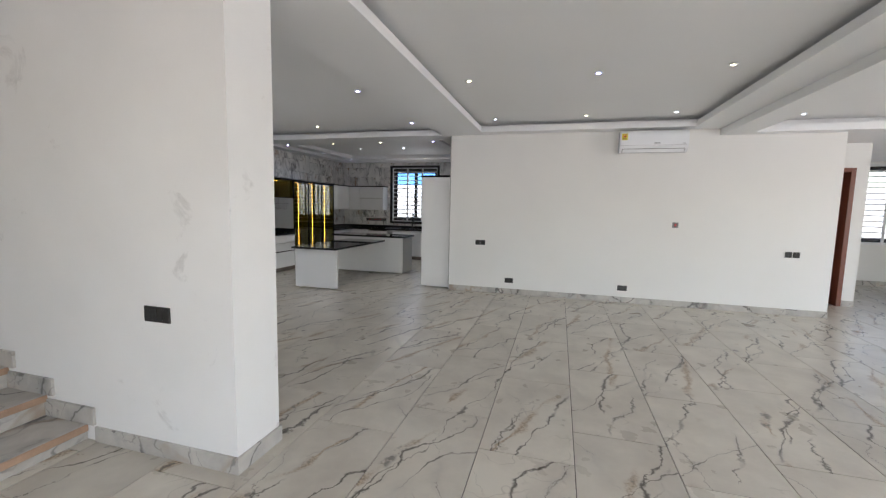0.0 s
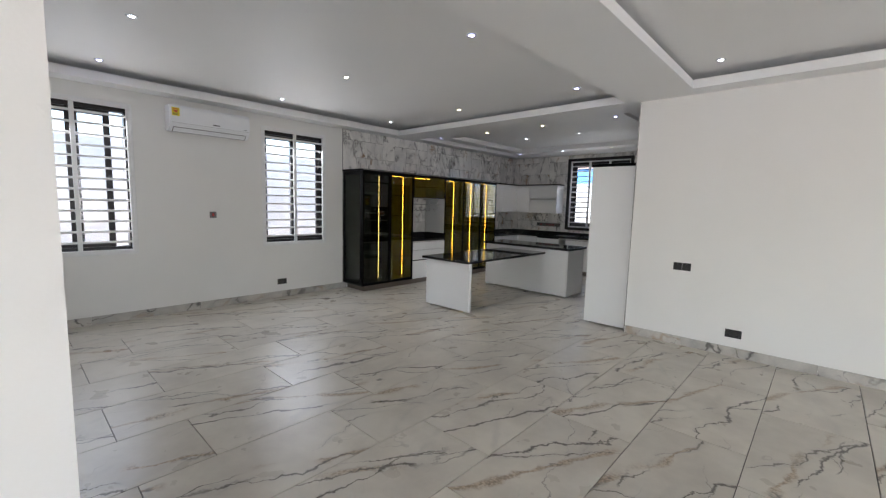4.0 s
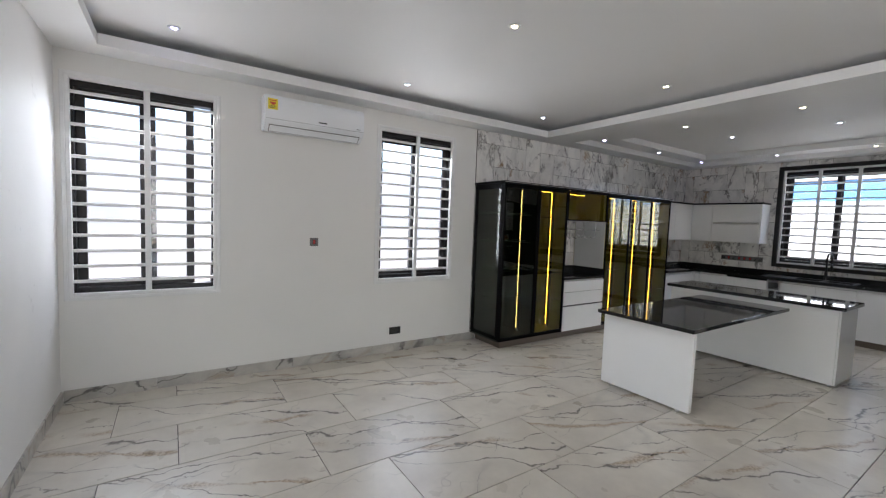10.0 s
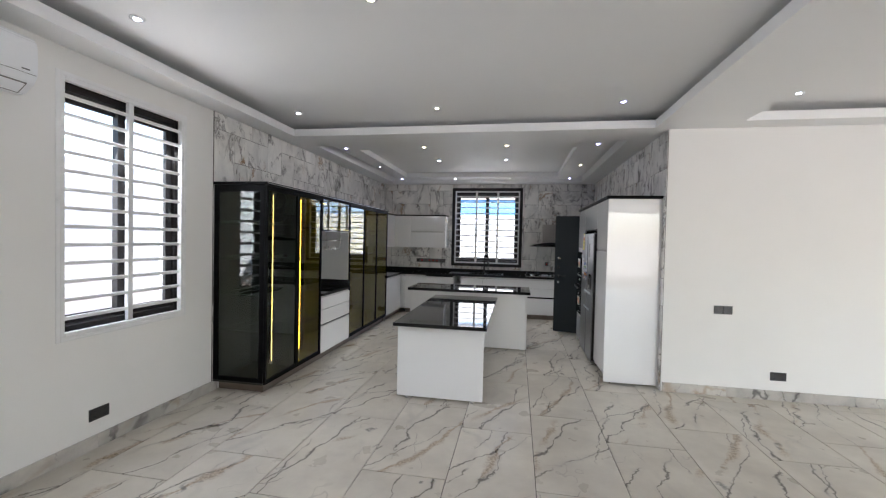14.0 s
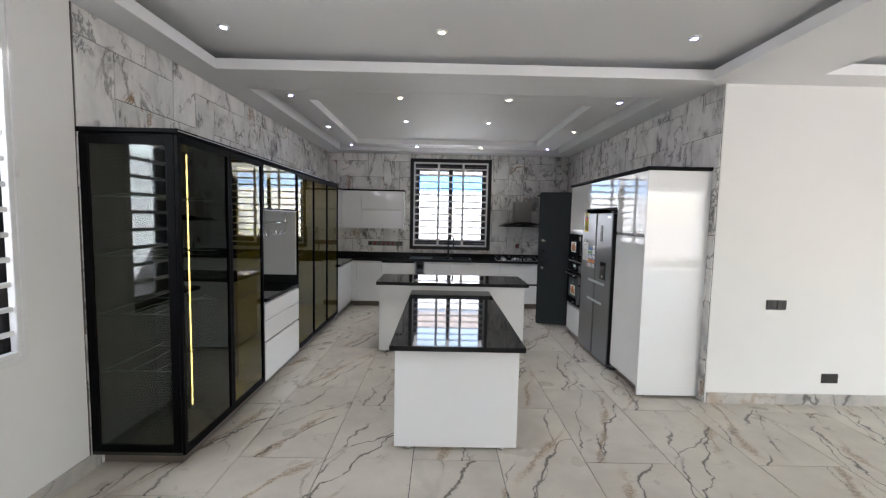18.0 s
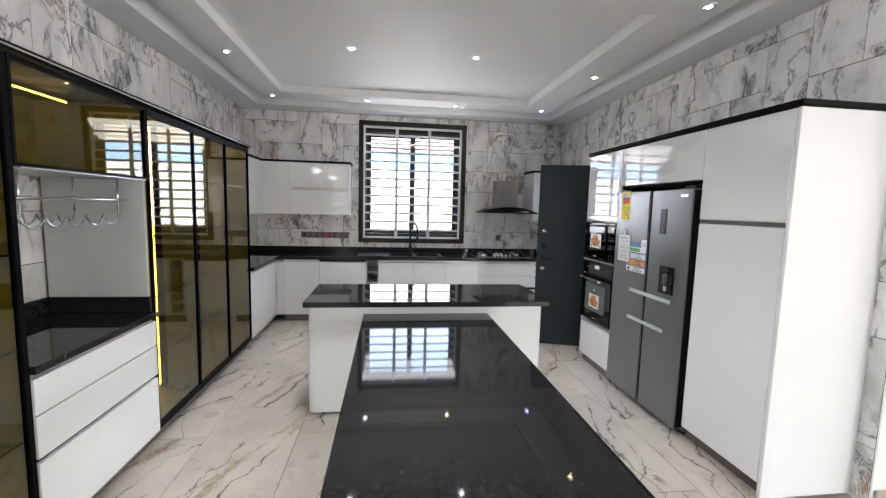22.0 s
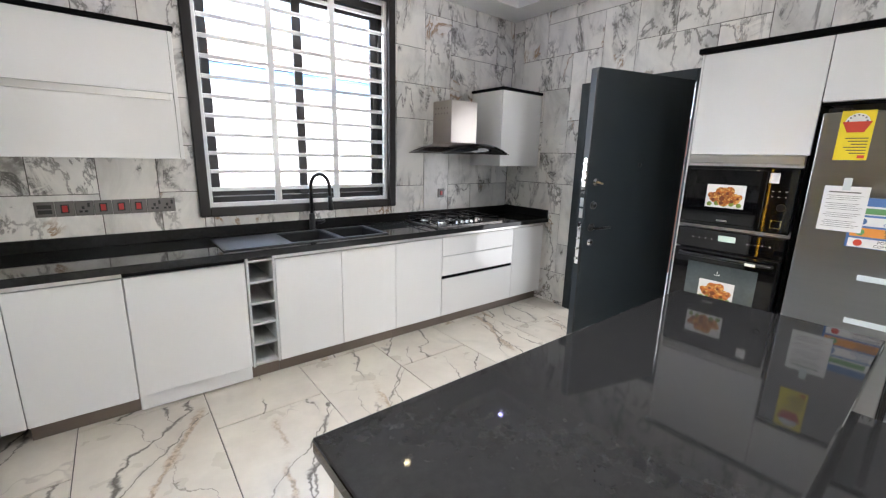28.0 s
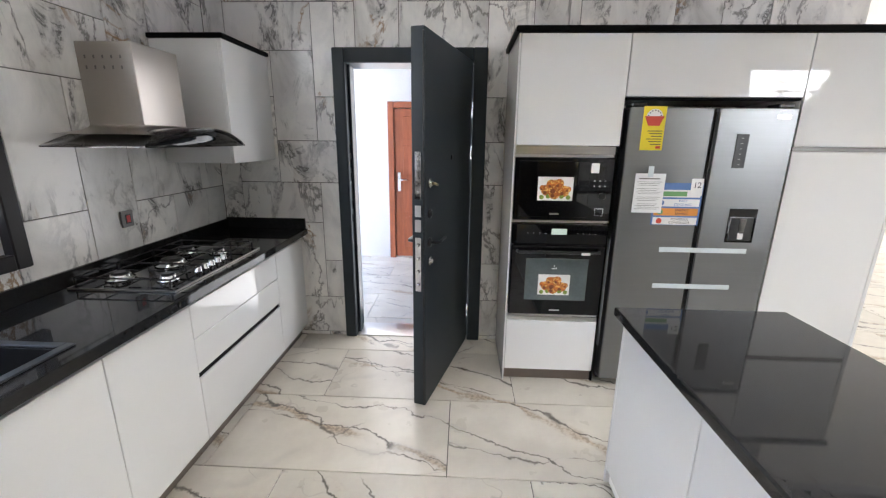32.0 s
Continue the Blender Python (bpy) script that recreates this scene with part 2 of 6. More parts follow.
def tile_stone(name):
    """Wall tiles: pale ground, smoky grey drifts with broken dark veins in them, a few rust-brown flecks."""
    m, nodes, links, bsdf = shader(name)
    tc, info = nodes.new("ShaderNodeTexCoord"), nodes.new("ShaderNodeObjectInfo")
    shift = nodes.new("ShaderNodeVectorMath")
    shift.operation = "SCALE"
    shift.inputs[0].default_value = (37.0, 53.0, 71.0)
    links.new(info.outputs["Random"], shift.inputs[3])
    add = nodes.new("ShaderNodeVectorMath")
    links.new(tc.outputs["Object"], add.inputs[0])
    links.new(shift.outputs[0], add.inputs[1])
    mp = nodes.new("ShaderNodeMapping")
    mp.inputs["Rotation"].default_value = (radians(38), radians(34), radians(20))
    mp.inputs["Scale"].default_value = (1.0, 1.0, 0.58)
    links.new(add.outputs[0], mp.inputs["Vector"])
    vec = mp.outputs[0]

    def step(value, low, high, top=1.0):
        n = nodes.new("ShaderNodeMapRange")
        n.interpolation_type = "SMOOTHSTEP"
        for i, v in enumerate((low, high, 0.0, top)):
            n.inputs[i + 1].default_value = v
        links.new(value, n.inputs[0])
        return n.outputs[0]

    def calc(op, a, b):
        n = nodes.new("ShaderNodeMath")
        n.operation = op
        for socket, v in zip(n.inputs, (a, b)):
            if hasattr(v, "links"):
                links.new(v, socket)
            else:
                socket.default_value = v
        return n.outputs[0]

    def ridge(scale, detail, rough, distort, width):
        """Thin lines where a rough noise crosses its middle."""
        n = noise_node(nodes, links, vec, scale, detail, rough, distort).outputs[0]
        return step(calc("SUBTRACT", width, calc("ABSOLUTE", calc("SUBTRACT", n, 0.5), 0.0)), 0.0, width)

    ground = ramp(nodes, [(0.30, (0.56, 0.545, 0.52)), (0.44, (0.74, 0.725, 0.695)), (0.58, (0.87, 0.85, 0.81))])
    links.new(noise_node(nodes, links, vec, 3.4, 7, 0.62, 0.7).outputs[0], ground.inputs[0])
    col = ground.outputs[0]
    drift = noise_node(nodes, links, vec, 2.9, 9, 0.66, 1.3).outputs[0]
    col = mixed(nodes, links, step(drift, 0.51, 0.72, 0.60), col, (0.40, 0.385, 0.37))
    cluster = step(drift, 0.535, 0.625)
    smoke = ridge(3.6, 8, 0.66, 1.1, 0.085)
    col = mixed(nodes, links, calc("MULTIPLY", smoke, calc("MULTIPLY", cluster, 0.50)), col, (0.22, 0.21, 0.205))
    col = mixed(nodes, links, calc("MULTIPLY", ridge(4.4, 10, 0.70, 1.0, 0.040), calc("MULTIPLY", cluster, 0.85)), col, (0.09, 0.086, 0.084))
    part_of = noise_node(nodes, links, vec, 1.9, 2, 0.5).outputs[0]
    vein = calc("MULTIPLY", ridge(1.9, 9, 0.62, 0.6, 0.020), step(part_of, 0.43, 0.56, 0.8))
    col = mixed(nodes, links, vein, col, (0.17, 0.16, 0.15))
    fleck = noise_node(nodes, links, vec, 2.3, 3, 0.5, 0.3).outputs[0]
    rust = calc("MULTIPLY", ridge(1.8, 8, 0.66, 0.7, 0.024), step(fleck, 0.57, 0.64, 0.9))
    col = mixed(nodes, links, rust, col, (0.33, 0.20, 0.10))
    tone = nodes.new("ShaderNodeMapRange")
    tone.inputs[3].default_value, tone.inputs[4].default_value = 0.90, 1.03
    links.new(info.outputs["Random"], tone.inputs[0])
    hsv = nodes.new("ShaderNodeHueSaturation")
    links.new(tone.outputs[0], hsv.inputs["Value"])
    links.new(col, hsv.inputs["Color"])
    links.new(hsv.outputs[0], bsdf.inputs["Base Color"])
    wear = calc("ADD", step(noise_node(nodes, links, tc.outputs["Object"], 5.0, 4).outputs[0], 0.2, 0.8, 0.10), 0.14)
    links.new(wear, bsdf.inputs["Roughness"])
    return m


def slab_stone(name):
    """Long porcelain slabs: jagged dark veins and brown bands along the slab, fine hairs across, pale clouds."""
    m, nodes, links, bsdf = shader(name)
    tc, info = nodes.new("ShaderNodeTexCoord"), nodes.new("ShaderNodeObjectInfo")

    def calc(op, a, b=None, c=None):
        n = nodes.new("ShaderNodeMath")
        n.operation = op
        for s, v in zip(n.inputs, (a, b, c)):
            if v is None:
                continue
            if hasattr(v, "links"):
                links.new(v, s)
            else:
                s.default_value = v
        return n.outputs[0]

    def chance(k):
        return calc("FRACT", calc("MULTIPLY", info.outputs["Random"], k))

    def smooth(v, a, b, c=0.0, d=1.0):
        n = nodes.new("ShaderNodeMapRange")
        n.interpolation_type = "SMOOTHSTEP"
        for i, w in enumerate((v, a, b, c, d)):
            if hasattr(w, "links"):
                links.new(w, n.inputs[i])
            else:
                n.inputs[i].default_value = w
        return n.outputs[0]

    shift = nodes.new("ShaderNodeVectorMath")
    shift.operation = "SCALE"
    shift.inputs[0].default_value = (37.0, 53.0, 71.0)
    links.new(info.outputs["Random"], shift.inputs[3])
    add = nodes.new("ShaderNodeVectorMath")
    links.new(tc.outputs["Object"], add.inputs[0])
    links.new(shift.outputs[0], add.inputs[1])
    place = add.outputs[0]
    sep = nodes.new("ShaderNodeSeparateXYZ")
    links.new(tc.outputs["Object"], sep.inputs[0])
    x, y = sep.outputs[0], sep.outputs[1]

    def wave(scale, offset, detail=2, rough=0.5):
        mp = nodes.new("ShaderNodeMapping")
        mp.inputs["Location"].default_value = (offset, offset * 1.7, offset * 0.6)
        links.new(place, mp.inputs["Vector"])
        return noise_node(nodes, links, mp.outputs[0], scale, detail, rough).outputs[0]

    def strand(k, seed, lean, sway, sway_scale, jag, jag_scale, width, start, stop):
        """How much of a vein lies here: one line along the slab that sways, jags, swells and fades."""
        off = calc("MULTIPLY_ADD", chance(k), 0.46, 0.06)
        slope = calc("MULTIPLY", calc("MULTIPLY_ADD", chance(k * 1.9 + 3), 0.7, 0.2), lean)
        u = calc("SUBTRACT", calc("SUBTRACT", x, off), calc("MULTIPLY", slope, calc("SUBTRACT", y, 0.58)))
        u = calc("MULTIPLY_ADD", calc("SUBTRACT", wave(sway_scale, seed), 0.5), sway, u)
        u = calc("MULTIPLY_ADD", calc("SUBTRACT", wave(jag_scale, seed + 5, 3, 0.65), 0.5), jag, u)
        swell = smooth(wave(5.0, seed + 9), 0.35, 0.7, width * 0.35, width * 1.6)
        line = smooth(calc("ABSOLUTE", u), 0.0, swell, 1.0, 0.0)
        return calc("MULTIPLY", line, smooth(wave(1.7, seed + 13), start, stop)), u

    def over(col, factor, amount, tint):
        return mixed(nodes, links, calc("MULTIPLY", factor, amount), col, tint)

    clouds = ramp(nodes, [(0.30, (0.478, 0.437, 0.375)), (0.62, (0.612, 0.570, 0.490))])
    links.new(wave(2.0, 1.0, 5, 0.6), clouds.inputs[0])
    col = clouds.outputs[0]
    halo = ramp(nodes, [(0.56, (0, 0, 0)), (0.74, (1, 1, 1))])
    links.new(wave(3.2, 7.0, 4, 0.6), halo.inputs[0])
    col = over(col, halo.outputs[0], 0.28, (0.47, 0.42, 0.345))
    # soft tan bands with fibres and a dark head
    band, u = strand(23.7, 31.0, 0.7, 0.28, 1.6, 0.05, 14.0, 0.045, 0.43, 0.56)
    fibre = smooth(wave(60.0, 40.0, 3), 0.40, 0.62)
    col = over(col, band, 0.7, (0.44, 0.32, 0.20))
    col = over(col, calc("MULTIPLY", band, fibre), 0.65, (0.16, 0.12, 0.085))
    head = calc("MULTIPLY", smooth(calc("ABSOLUTE", u), 0.012, 0.05, 1.0, 0.0), smooth(wave(4.2, 31.5, 4, 0.7), 0.60, 0.68))
    col = over(col, head, 0.75, (0.115, 0.11, 0.10))
    # jagged dark cracks
    for k, seed, lean, width, a, b, amount in ((51.3, 61.0, 0.8, 0.0165, 0.36, 0.46, 0.97), (87.1, 91.0, 1.2, 0.010, 0.40, 0.50, 0.9), (171.9, 141.0, 0.6, 0.011, 0.44, 0.54, 0.85), (133.7, 121.0, -0.7, 0.005, 0.52, 0.60, 0.6)):
        crack, u = strand(k, seed, lean, 0.46, 1.7, 0.09, 13.0, width, a, b)
        soft = calc("MULTIPLY", smooth(calc("ABSOLUTE", u), 0.0, 0.05, 1.0, 0.0), smooth(wave(2.4, seed + 3), 0.45, 0.7))
        col = over(col, soft, 0.30, (0.36, 0.34, 0.31))
        col = over(col, crack, amount, (0.085, 0.072, 0.058))
    # thin hairs that branch across
    hair = smooth(calc("ABSOLUTE", calc("SUBTRACT", wave(1.9, 151.0, 3, 0.55), 0.5)), 0.0, 0.006, 1.0, 0.0)
    col = over(col, calc("MULTIPLY", hair, smooth(wave(2.3, 171.0), 0.54, 0.66)), 0.35, (0.24, 0.21, 0.18))
    tone = nodes.new("ShaderNodeMapRange")
    tone.inputs[3].default_value, tone.inputs[4].default_value = 0.93, 1.04
    links.new(info.outputs["Random"], tone.inputs[0])
    hsv = nodes.new("ShaderNodeHueSaturation")
    links.new(tone.outputs[0], hsv.inputs["Value"])
    links.new(col, hsv.inputs["Color"])
    links.new(hsv.outputs[0], bsdf.inputs["Base Color"])
    links.new(smooth(wave(5.0, 3.0, 4), 0.2, 0.8, 0.26, 0.36), bsdf.inputs["Roughness"])
    bsdf.inputs["Specular IOR Level"].default_value = 0.38
    return m


def glass(name, tint, base=0.05, rough=0.0):
    """Tinted see-through glass; its gloss grows towards grazing angles from the given share."""
    m, nodes, links, bsdf = shader(name)
    nodes.remove(bsdf)
    clear, gloss, mix, lw = (nodes.new(k) for k in ("ShaderNodeBsdfTransparent", "ShaderNodeBsdfGlossy", "ShaderNodeMixShader", "ShaderNodeLayerWeight"))
    tc = nodes.new("ShaderNodeTexCoord")
    n = noise_node(nodes, links, tc.outputs["Object"], 2.0, 3)
    r = ramp(nodes, [(0.3, tuple(c * 0.94 for c in tint)), (0.7, tint)])
    links.new(n.outputs[0], r.inputs[0])
    links.new(r.outputs[0], clear.inputs[0])
    gloss.inputs["Roughness"].default_value = rough
    lw.inputs[0].default_value = 0.5
    power = nodes.new("ShaderNodeMath")
    power.operation = "POWER"
    power.inputs[1].default_value = 4.5
    links.new(lw.outputs["Facing"], power.inputs[0])
    span = nodes.new("ShaderNodeMapRange")
    span.inputs[3].default_value, span.inputs[4].default_value = base, 0.9
    links.new(power.outputs[0], span.inputs[0])
    links.new(span.outputs[0], mix.inputs[0])
    links.new(clear.outputs[0], mix.inputs[1])
    links.new(gloss.outputs[0], mix.inputs[2])
    links.new(mix.outputs[0], nodes["Material Output"].inputs[0])
    return m


def glow(name, colour, strength):
    m, nodes, links, bsdf = shader(name)
    bsdf.inputs["Base Color"].default_value = (*colour, 1)
    bsdf.inputs["Emission Color"].default_value = (*colour, 1)
    bsdf.inputs["Emission Strength"].default_value = strength
    return m


WALL = surface("wall_paint", (0.80, 0.79, 0.76), 0.6, spec=0.25, vary=0.03, scale=0.8, fine=90, bump=0.06, stain=((0.70, 0.67, 0.62), 2.6, 0.70, 0.86))
STAIRWALL = surface("scuffed_wall_paint", (0.80, 0.79, 0.77), 0.55, vary=0.05, scale=1.1, fine=90, bump=0.08, spec=0.25, stain=((0.42, 0.40, 0.38), 3.3, 0.635, 0.84))
CEIL = surface("ceiling_paint", (0.86, 0.86, 0.855), 0.6, vary=0.02, scale=0.6, fine=70, bump=0.04)
FLOORM = slab_stone("floor_marble")
TILEM = tile_stone("wall_marble")
STONE = marble("skirting_marble", (0.53, 0.50, 0.455), (0.41, 0.39, 0.36), (0.09, 0.085, 0.08), (0.32, 0.22, 0.13), 0.30, 2.0, 0.014, 0.9, ((20, 30, 15), (0.8, 1.2, 0.8)))
GROUT = surface("grout", (0.10, 0.092, 0.08), 0.85, vary=0.2, scale=6, fine=150, bump=0.2)
LACQUER = surface("white_lacquer", (0.80, 0.80, 0.79), 0.03, vary=0.015, scale=1.5, fine=40, bump=0.0, coat=0.25, rough_vary=0.012)
MATTWHITE = surface("white_board", (0.78, 0.78, 0.77), 0.35, vary=0.03, scale=2, fine=60, bump=0.02)
GREYBOARD = surface("grey_board", (0.55, 0.56, 0.55), 0.3, vary=0.03, scale=2, fine=60, bump=0.02)
GRANITE = surface("black_granite", (0.018, 0.0178, 0.018), 0.045, spec=0.31, vary=0.25, scale=40, fine=420, bump=0.0, rough_vary=0.02)
BLACK = surface("black_aluminium", (0.003, 0.003, 0.0033), 0.5, spec=0.06, vary=0.15, scale=5, fine=120, bump=0.02)
DARKFRAME = surface("dark_window_aluminium", (0.016, 0.014, 0.014), 0.4, spec=0.3, vary=0.12, scale=5, fine=150, bump=0.03)
CARCASS = surface("dark_carcass", (0.022, 0.024, 0.017), 0.5, vary=0.15, scale=3, fine=80, bump=0.02)
OLIVE = surface("bronze_back_panel", (0.37, 0.35, 0.115), 0.4, vary=0.1, scale=2, fine=60, bump=0.02)
PLINTH = surface("brown_plinth", (0.20, 0.165, 0.14), 0.35, metal=0.4, vary=0.08, scale=3, fine=90, bump=0.02)
ALU = surface("brushed_aluminium", (0.62, 0.61, 0.59), 0.32, metal=1.0, vary=0.06, scale=2, fine=60, bump=0.02, streak=(1, 1, 30))
STEEL = surface("brushed_steel", (0.45, 0.415, 0.38), 0.29, metal=1.0, vary=0.015, scale=2.0, fine=60, bump=0.0, streak=(40, 40, 1), rough_vary=0.01)
FRIDGE = surface("grey_steel_door", (0.25, 0.255, 0.262), 0.30, metal=0.85, vary=0.03, scale=2.0, fine=70, bump=0.0, streak=(1, 1, 40), rough_vary=0.012)
CHROME = surface("chrome", (0.75, 0.75, 0.75), 0.08, metal=1.0, vary=0.03, scale=3, fine=50, bump=0.0)
DOORPAINT = surface("charcoal_door", (0.026, 0.034, 0.040), 0.42, spec=0.3, vary=0.08, scale=2, fine=180, bump=0.08)
BLACKPLASTIC = surface("black_plastic", (0.007, 0.007, 0.008), 0.3, vary=0.1, scale=6, fine=90, bump=0.02)
SINKBLACK = surface("black_composite", (0.008, 0.008, 0.009), 0.75, vary=0.2, scale=5, fine=200, bump=0.05)
BLACKGLASS = surface("black_glass", (0.003, 0.003, 0.0035), 0.03, vary=0.1, scale=3, fine=30, bump=0.0, rough_vary=0.01)
WHITEBAR = surface("white_steel_bar", (0.80, 0.80, 0.79), 0.3, vary=0.05, scale=8, fine=90, bump=0.03)
ACWHITE = surface("white_plastic", (0.86, 0.875, 0.89), 0.22, vary=0.02, scale=3, fine=60, bump=0.0)
GREYPLATE = surface("grey_metal_plate", (0.17, 0.16, 0.155), 0.35, metal=0.5, vary=0.08, scale=8, fine=120, bump=0.02)
DARKPLATE = surface("dark_switch_plate", (0.022, 0.021, 0.020), 0.35, vary=0.08, scale=8, fine=120, bump=0.02)
RED = surface("red_rocker", (0.50, 0.03, 0.03), 0.3, vary=0.05, bump=0.0)
YELLOW = surface("yellow_paper", (0.85, 0.68, 0.03), 0.5, vary=0.04, scale=8, bump=0.02)
PAPER = surface("white_paper", (0.80, 0.80, 0.79), 0.6, vary=0.03, scale=8, bump=0.03)
INK = surface("dark_ink", (0.05, 0.05, 0.06), 0.6, vary=0.1, bump=0.0)
BLUEINK = surface("blue_ink", (0.10, 0.20, 0.45), 0.5, vary=0.1, bump=0.0)
GREENINK = surface("green_ink", (0.16, 0.36, 0.14), 0.5, vary=0.1, bump=0.0)
ORANGEINK = surface("orange_ink", (0.75, 0.30, 0.06), 0.5, vary=0.1, bump=0.0)
REDINK = surface("red_ink", (0.62, 0.07, 0.04), 0.5, vary=0.1, bump=0.0)
ROAST = surface("roast_picture", (0.50, 0.14, 0.02), 0.4, vary=0.5, scale=40, fine=140, bump=0.0, stain=((0.80, 0.46, 0.13), 60, 0.52, 0.60))
CRUST = surface("crust_picture", (0.20, 0.045, 0.01), 0.4, vary=0.3, scale=40, fine=140, bump=0.0)
SALAD = surface("salad_picture", (0.22, 0.32, 0.05), 0.4, vary=0.5, scale=50, fine=140, bump=0.0)
TAPE = surface("pale_tape", (0.62, 0.68, 0.70), 0.35, vary=0.06, scale=10, bump=0.02)
WOOD = surface("brown_door_wood", (0.30, 0.085, 0.035), 0.4, vary=0.25, scale=3, fine=30, bump=0.05, streak=(6, 6, 0.6))
DARKWOOD = surface("dark_red_wood", (0.16, 0.045, 0.02), 0.4, vary=0.25, scale=3, fine=30, bump=0.05, streak=(6, 6, 0.6))
NOSING = surface("stair_nosing_clay", (0.40, 0.26, 0.17), 0.6, vary=0.15, scale=8, fine=90, bump=0.08)
BRASS = surface("dull_brass", (0.45, 0.36, 0.20), 0.35, metal=0.9, vary=0.1, bump=0.02)
RENDERWALL = surface("outside_render", (0.56, 0.56, 0.555), 0.8, vary=0.06, scale=0.7, fine=60, bump=0.15, stain=((0.55, 0.53, 0.50), 0.9, 0.62, 0.8))
BLUEBAND = surface("blue_sheet", (0.09, 0.27, 0.55), 0.5, vary=0.1, scale=1, fine=30, bump=0.05)
ROOFTILE = surface("clay_roof", (0.30, 0.225, 0.19), 0.8, vary=0.25, scale=3, fine=40, bump=0.2)
PAVING = surface("yard_paving", (0.55, 0.54, 0.52), 0.6, vary=0.12, scale=1.2, fine=50, bump=0.1)
EARTH = surface("earth", (0.30, 0.24, 0.18), 0.9, vary=0.25, scale=0.3, fine=20, bump=0.3)
PANE = glass("window_pane", (0.97, 0.98, 0.98), 0.04)
HOODGLASS = glass("hood_glass", (0.52, 0.51, 0.50), 0.04)
AMBER = glass("bronze_glass", (0.63, 0.61, 0.27), 0.085)
SMOKE = glass("smoke_glass", (0.42, 0.50, 0.45), 0.065)
COOL = glow("cool_lamp", (0.82, 0.88, 1.0), 2.6)
WARMSPOT = glow("warm_lamp", (1.0, 0.84, 0.50), 2.6)
BLUESPOT = glow("bluish_lamp", (0.48, 0.46, 1.0), 3.2)
LED = glow("warm_led", (1.0, 0.58, 0.22), 2.0)
GOLDLED = glow("golden_led", (1.0, 0.55, 0.19), 1.6)
SCREEN = glow("oven_display", (0.35, 0.42, 0.36), 0.03)


# ---- building helpers ----
def mesh_of(bm, name):
    me = bpy.data.meshes.new(name)
    bm.normal_update()
    bm.to_mesh(me)
    bm.free()
    return me


def add_box(bm, a, b, bevel=0.0, segments=1):
    """A box from corner a to corner b, with its edges rounded off."""
    a, b = [min(p, q) for p, q in zip(a, b)], [max(p, q) for p, q in zip(a, b)]
    vs = [bm.verts.new((x, y, z)) for x in (a[0], b[0]) for y in (a[1], b[1]) for z in (a[2], b[2])]
    faces = [bm.faces.new([vs[i] for i in q]) for q in ((0, 1, 3, 2), (4, 6, 7, 5), (0, 4, 5, 1), (2, 3, 7, 6), (0, 2, 6, 4), (1, 5, 7, 3))]
    if bevel:
        bevel = min(bevel, 0.45 * min(q - p for p, q in zip(a, b)))
        bmesh.ops.bevel(bm, geom=list({e for f in faces for e in f.edges}), offset=bevel, segments=segments, affect="EDGES", profile=0.5)
    return bm


def add_tube(bm, points, radius, sides=10, cap=True):
    """A round bar along a line of points."""
    pts = [Vector(p) for p in points]
    rings = []
    side = None
    for i, p in enumerate(pts):
        d = (pts[min(i + 1, len(pts) - 1)] - pts[max(i - 1, 0)]).normalized()
        if side is None:
            side = d.orthogonal().normalized()
        side = (side - d * side.dot(d)).normalized()
        up = d.cross(side)
        r = radius[i] if isinstance(radius, (list, tuple)) else radius
        rings.append([bm.verts.new(p + r * (math.cos(k) * side + math.sin(k) * up)) for k in (2 * math.pi * j / sides for j in range(sides))])
    for p, q in zip(rings, rings[1:]):
        for j in range(sides):
            f = bm.faces.new((p[j], p[(j + 1) % sides], q[(j + 1) % sides], q[j]))
            f.smooth = True
    if cap:
        bm.faces.new(rings[0][::-1])
        bm.faces.new(rings[-1])
    return bm


def add_lathe(bm, centre, profile, sides=20, axis="z"):
    """A turned body: profile of (radius, height) about an axis through centre."""
    def place(r, h, k):
        c, s = r * math.cos(k), r * math.sin(k)
        o = {"z": (c, s, h), "x": (h, c, s), "y": (s, h, c)}[axis]
        return tuple(p + q for p, q in zip(centre, o))
    rings = [[bm.verts.new(place(max(r, 1e-4), h, 2 * math.pi * j / sides)) for j in range(sides)] for r, h in profile]
    for p, q in zip(rings, rings[1:]):
        for j in range(sides):
            bm.faces.new((p[j], p[(j + 1) % sides], q[(j + 1) % sides], q[j])).smooth = True
    bm.faces.new(rings[0][::-1])
    bm.faces.new(rings[-1])
    return bm


def part(name, bm, material, parent=None, label=""):
    """Links a bmesh in world coordinates as one mesh under a thing or a part."""
    if parent is not None:
        base = parent.matrix_world.translation if parent.parent is None else parent["base"]
        base = Vector(base)
        bmesh.ops.translate(bm, verts=bm.verts, vec=-base)
    me = mesh_of(bm, name)
    for mt in (material if isinstance(material, (list, tuple)) else (material,)):
        me.materials.append(mt)
    ob = new(name, me)
    if parent is not None:
        ob.parent = parent
        if parent.parent is None:
            ob["base"] = list(base)
        else:
            ob["base"] = list(base)
    if label:
        ob["label"] = label
    return ob


def thing(name, at, label, category, group="", kind=""):
    ob = new(name)
    ob.empty_display_size = 0.1
    ob.matrix_world = Matrix.Translation(at)
    return tagged(ob, label, category, group, kind)


def block(name, a, b, material, parent=None, bevel=0.002, label="", segments=1):
    return part(name, add_box(bmesh.new(), a, b, bevel, segments), material, parent, label)


def structure(name, bm, material, label, category):
    return tagged(part(name, bm, material), label, category, kind="structure")


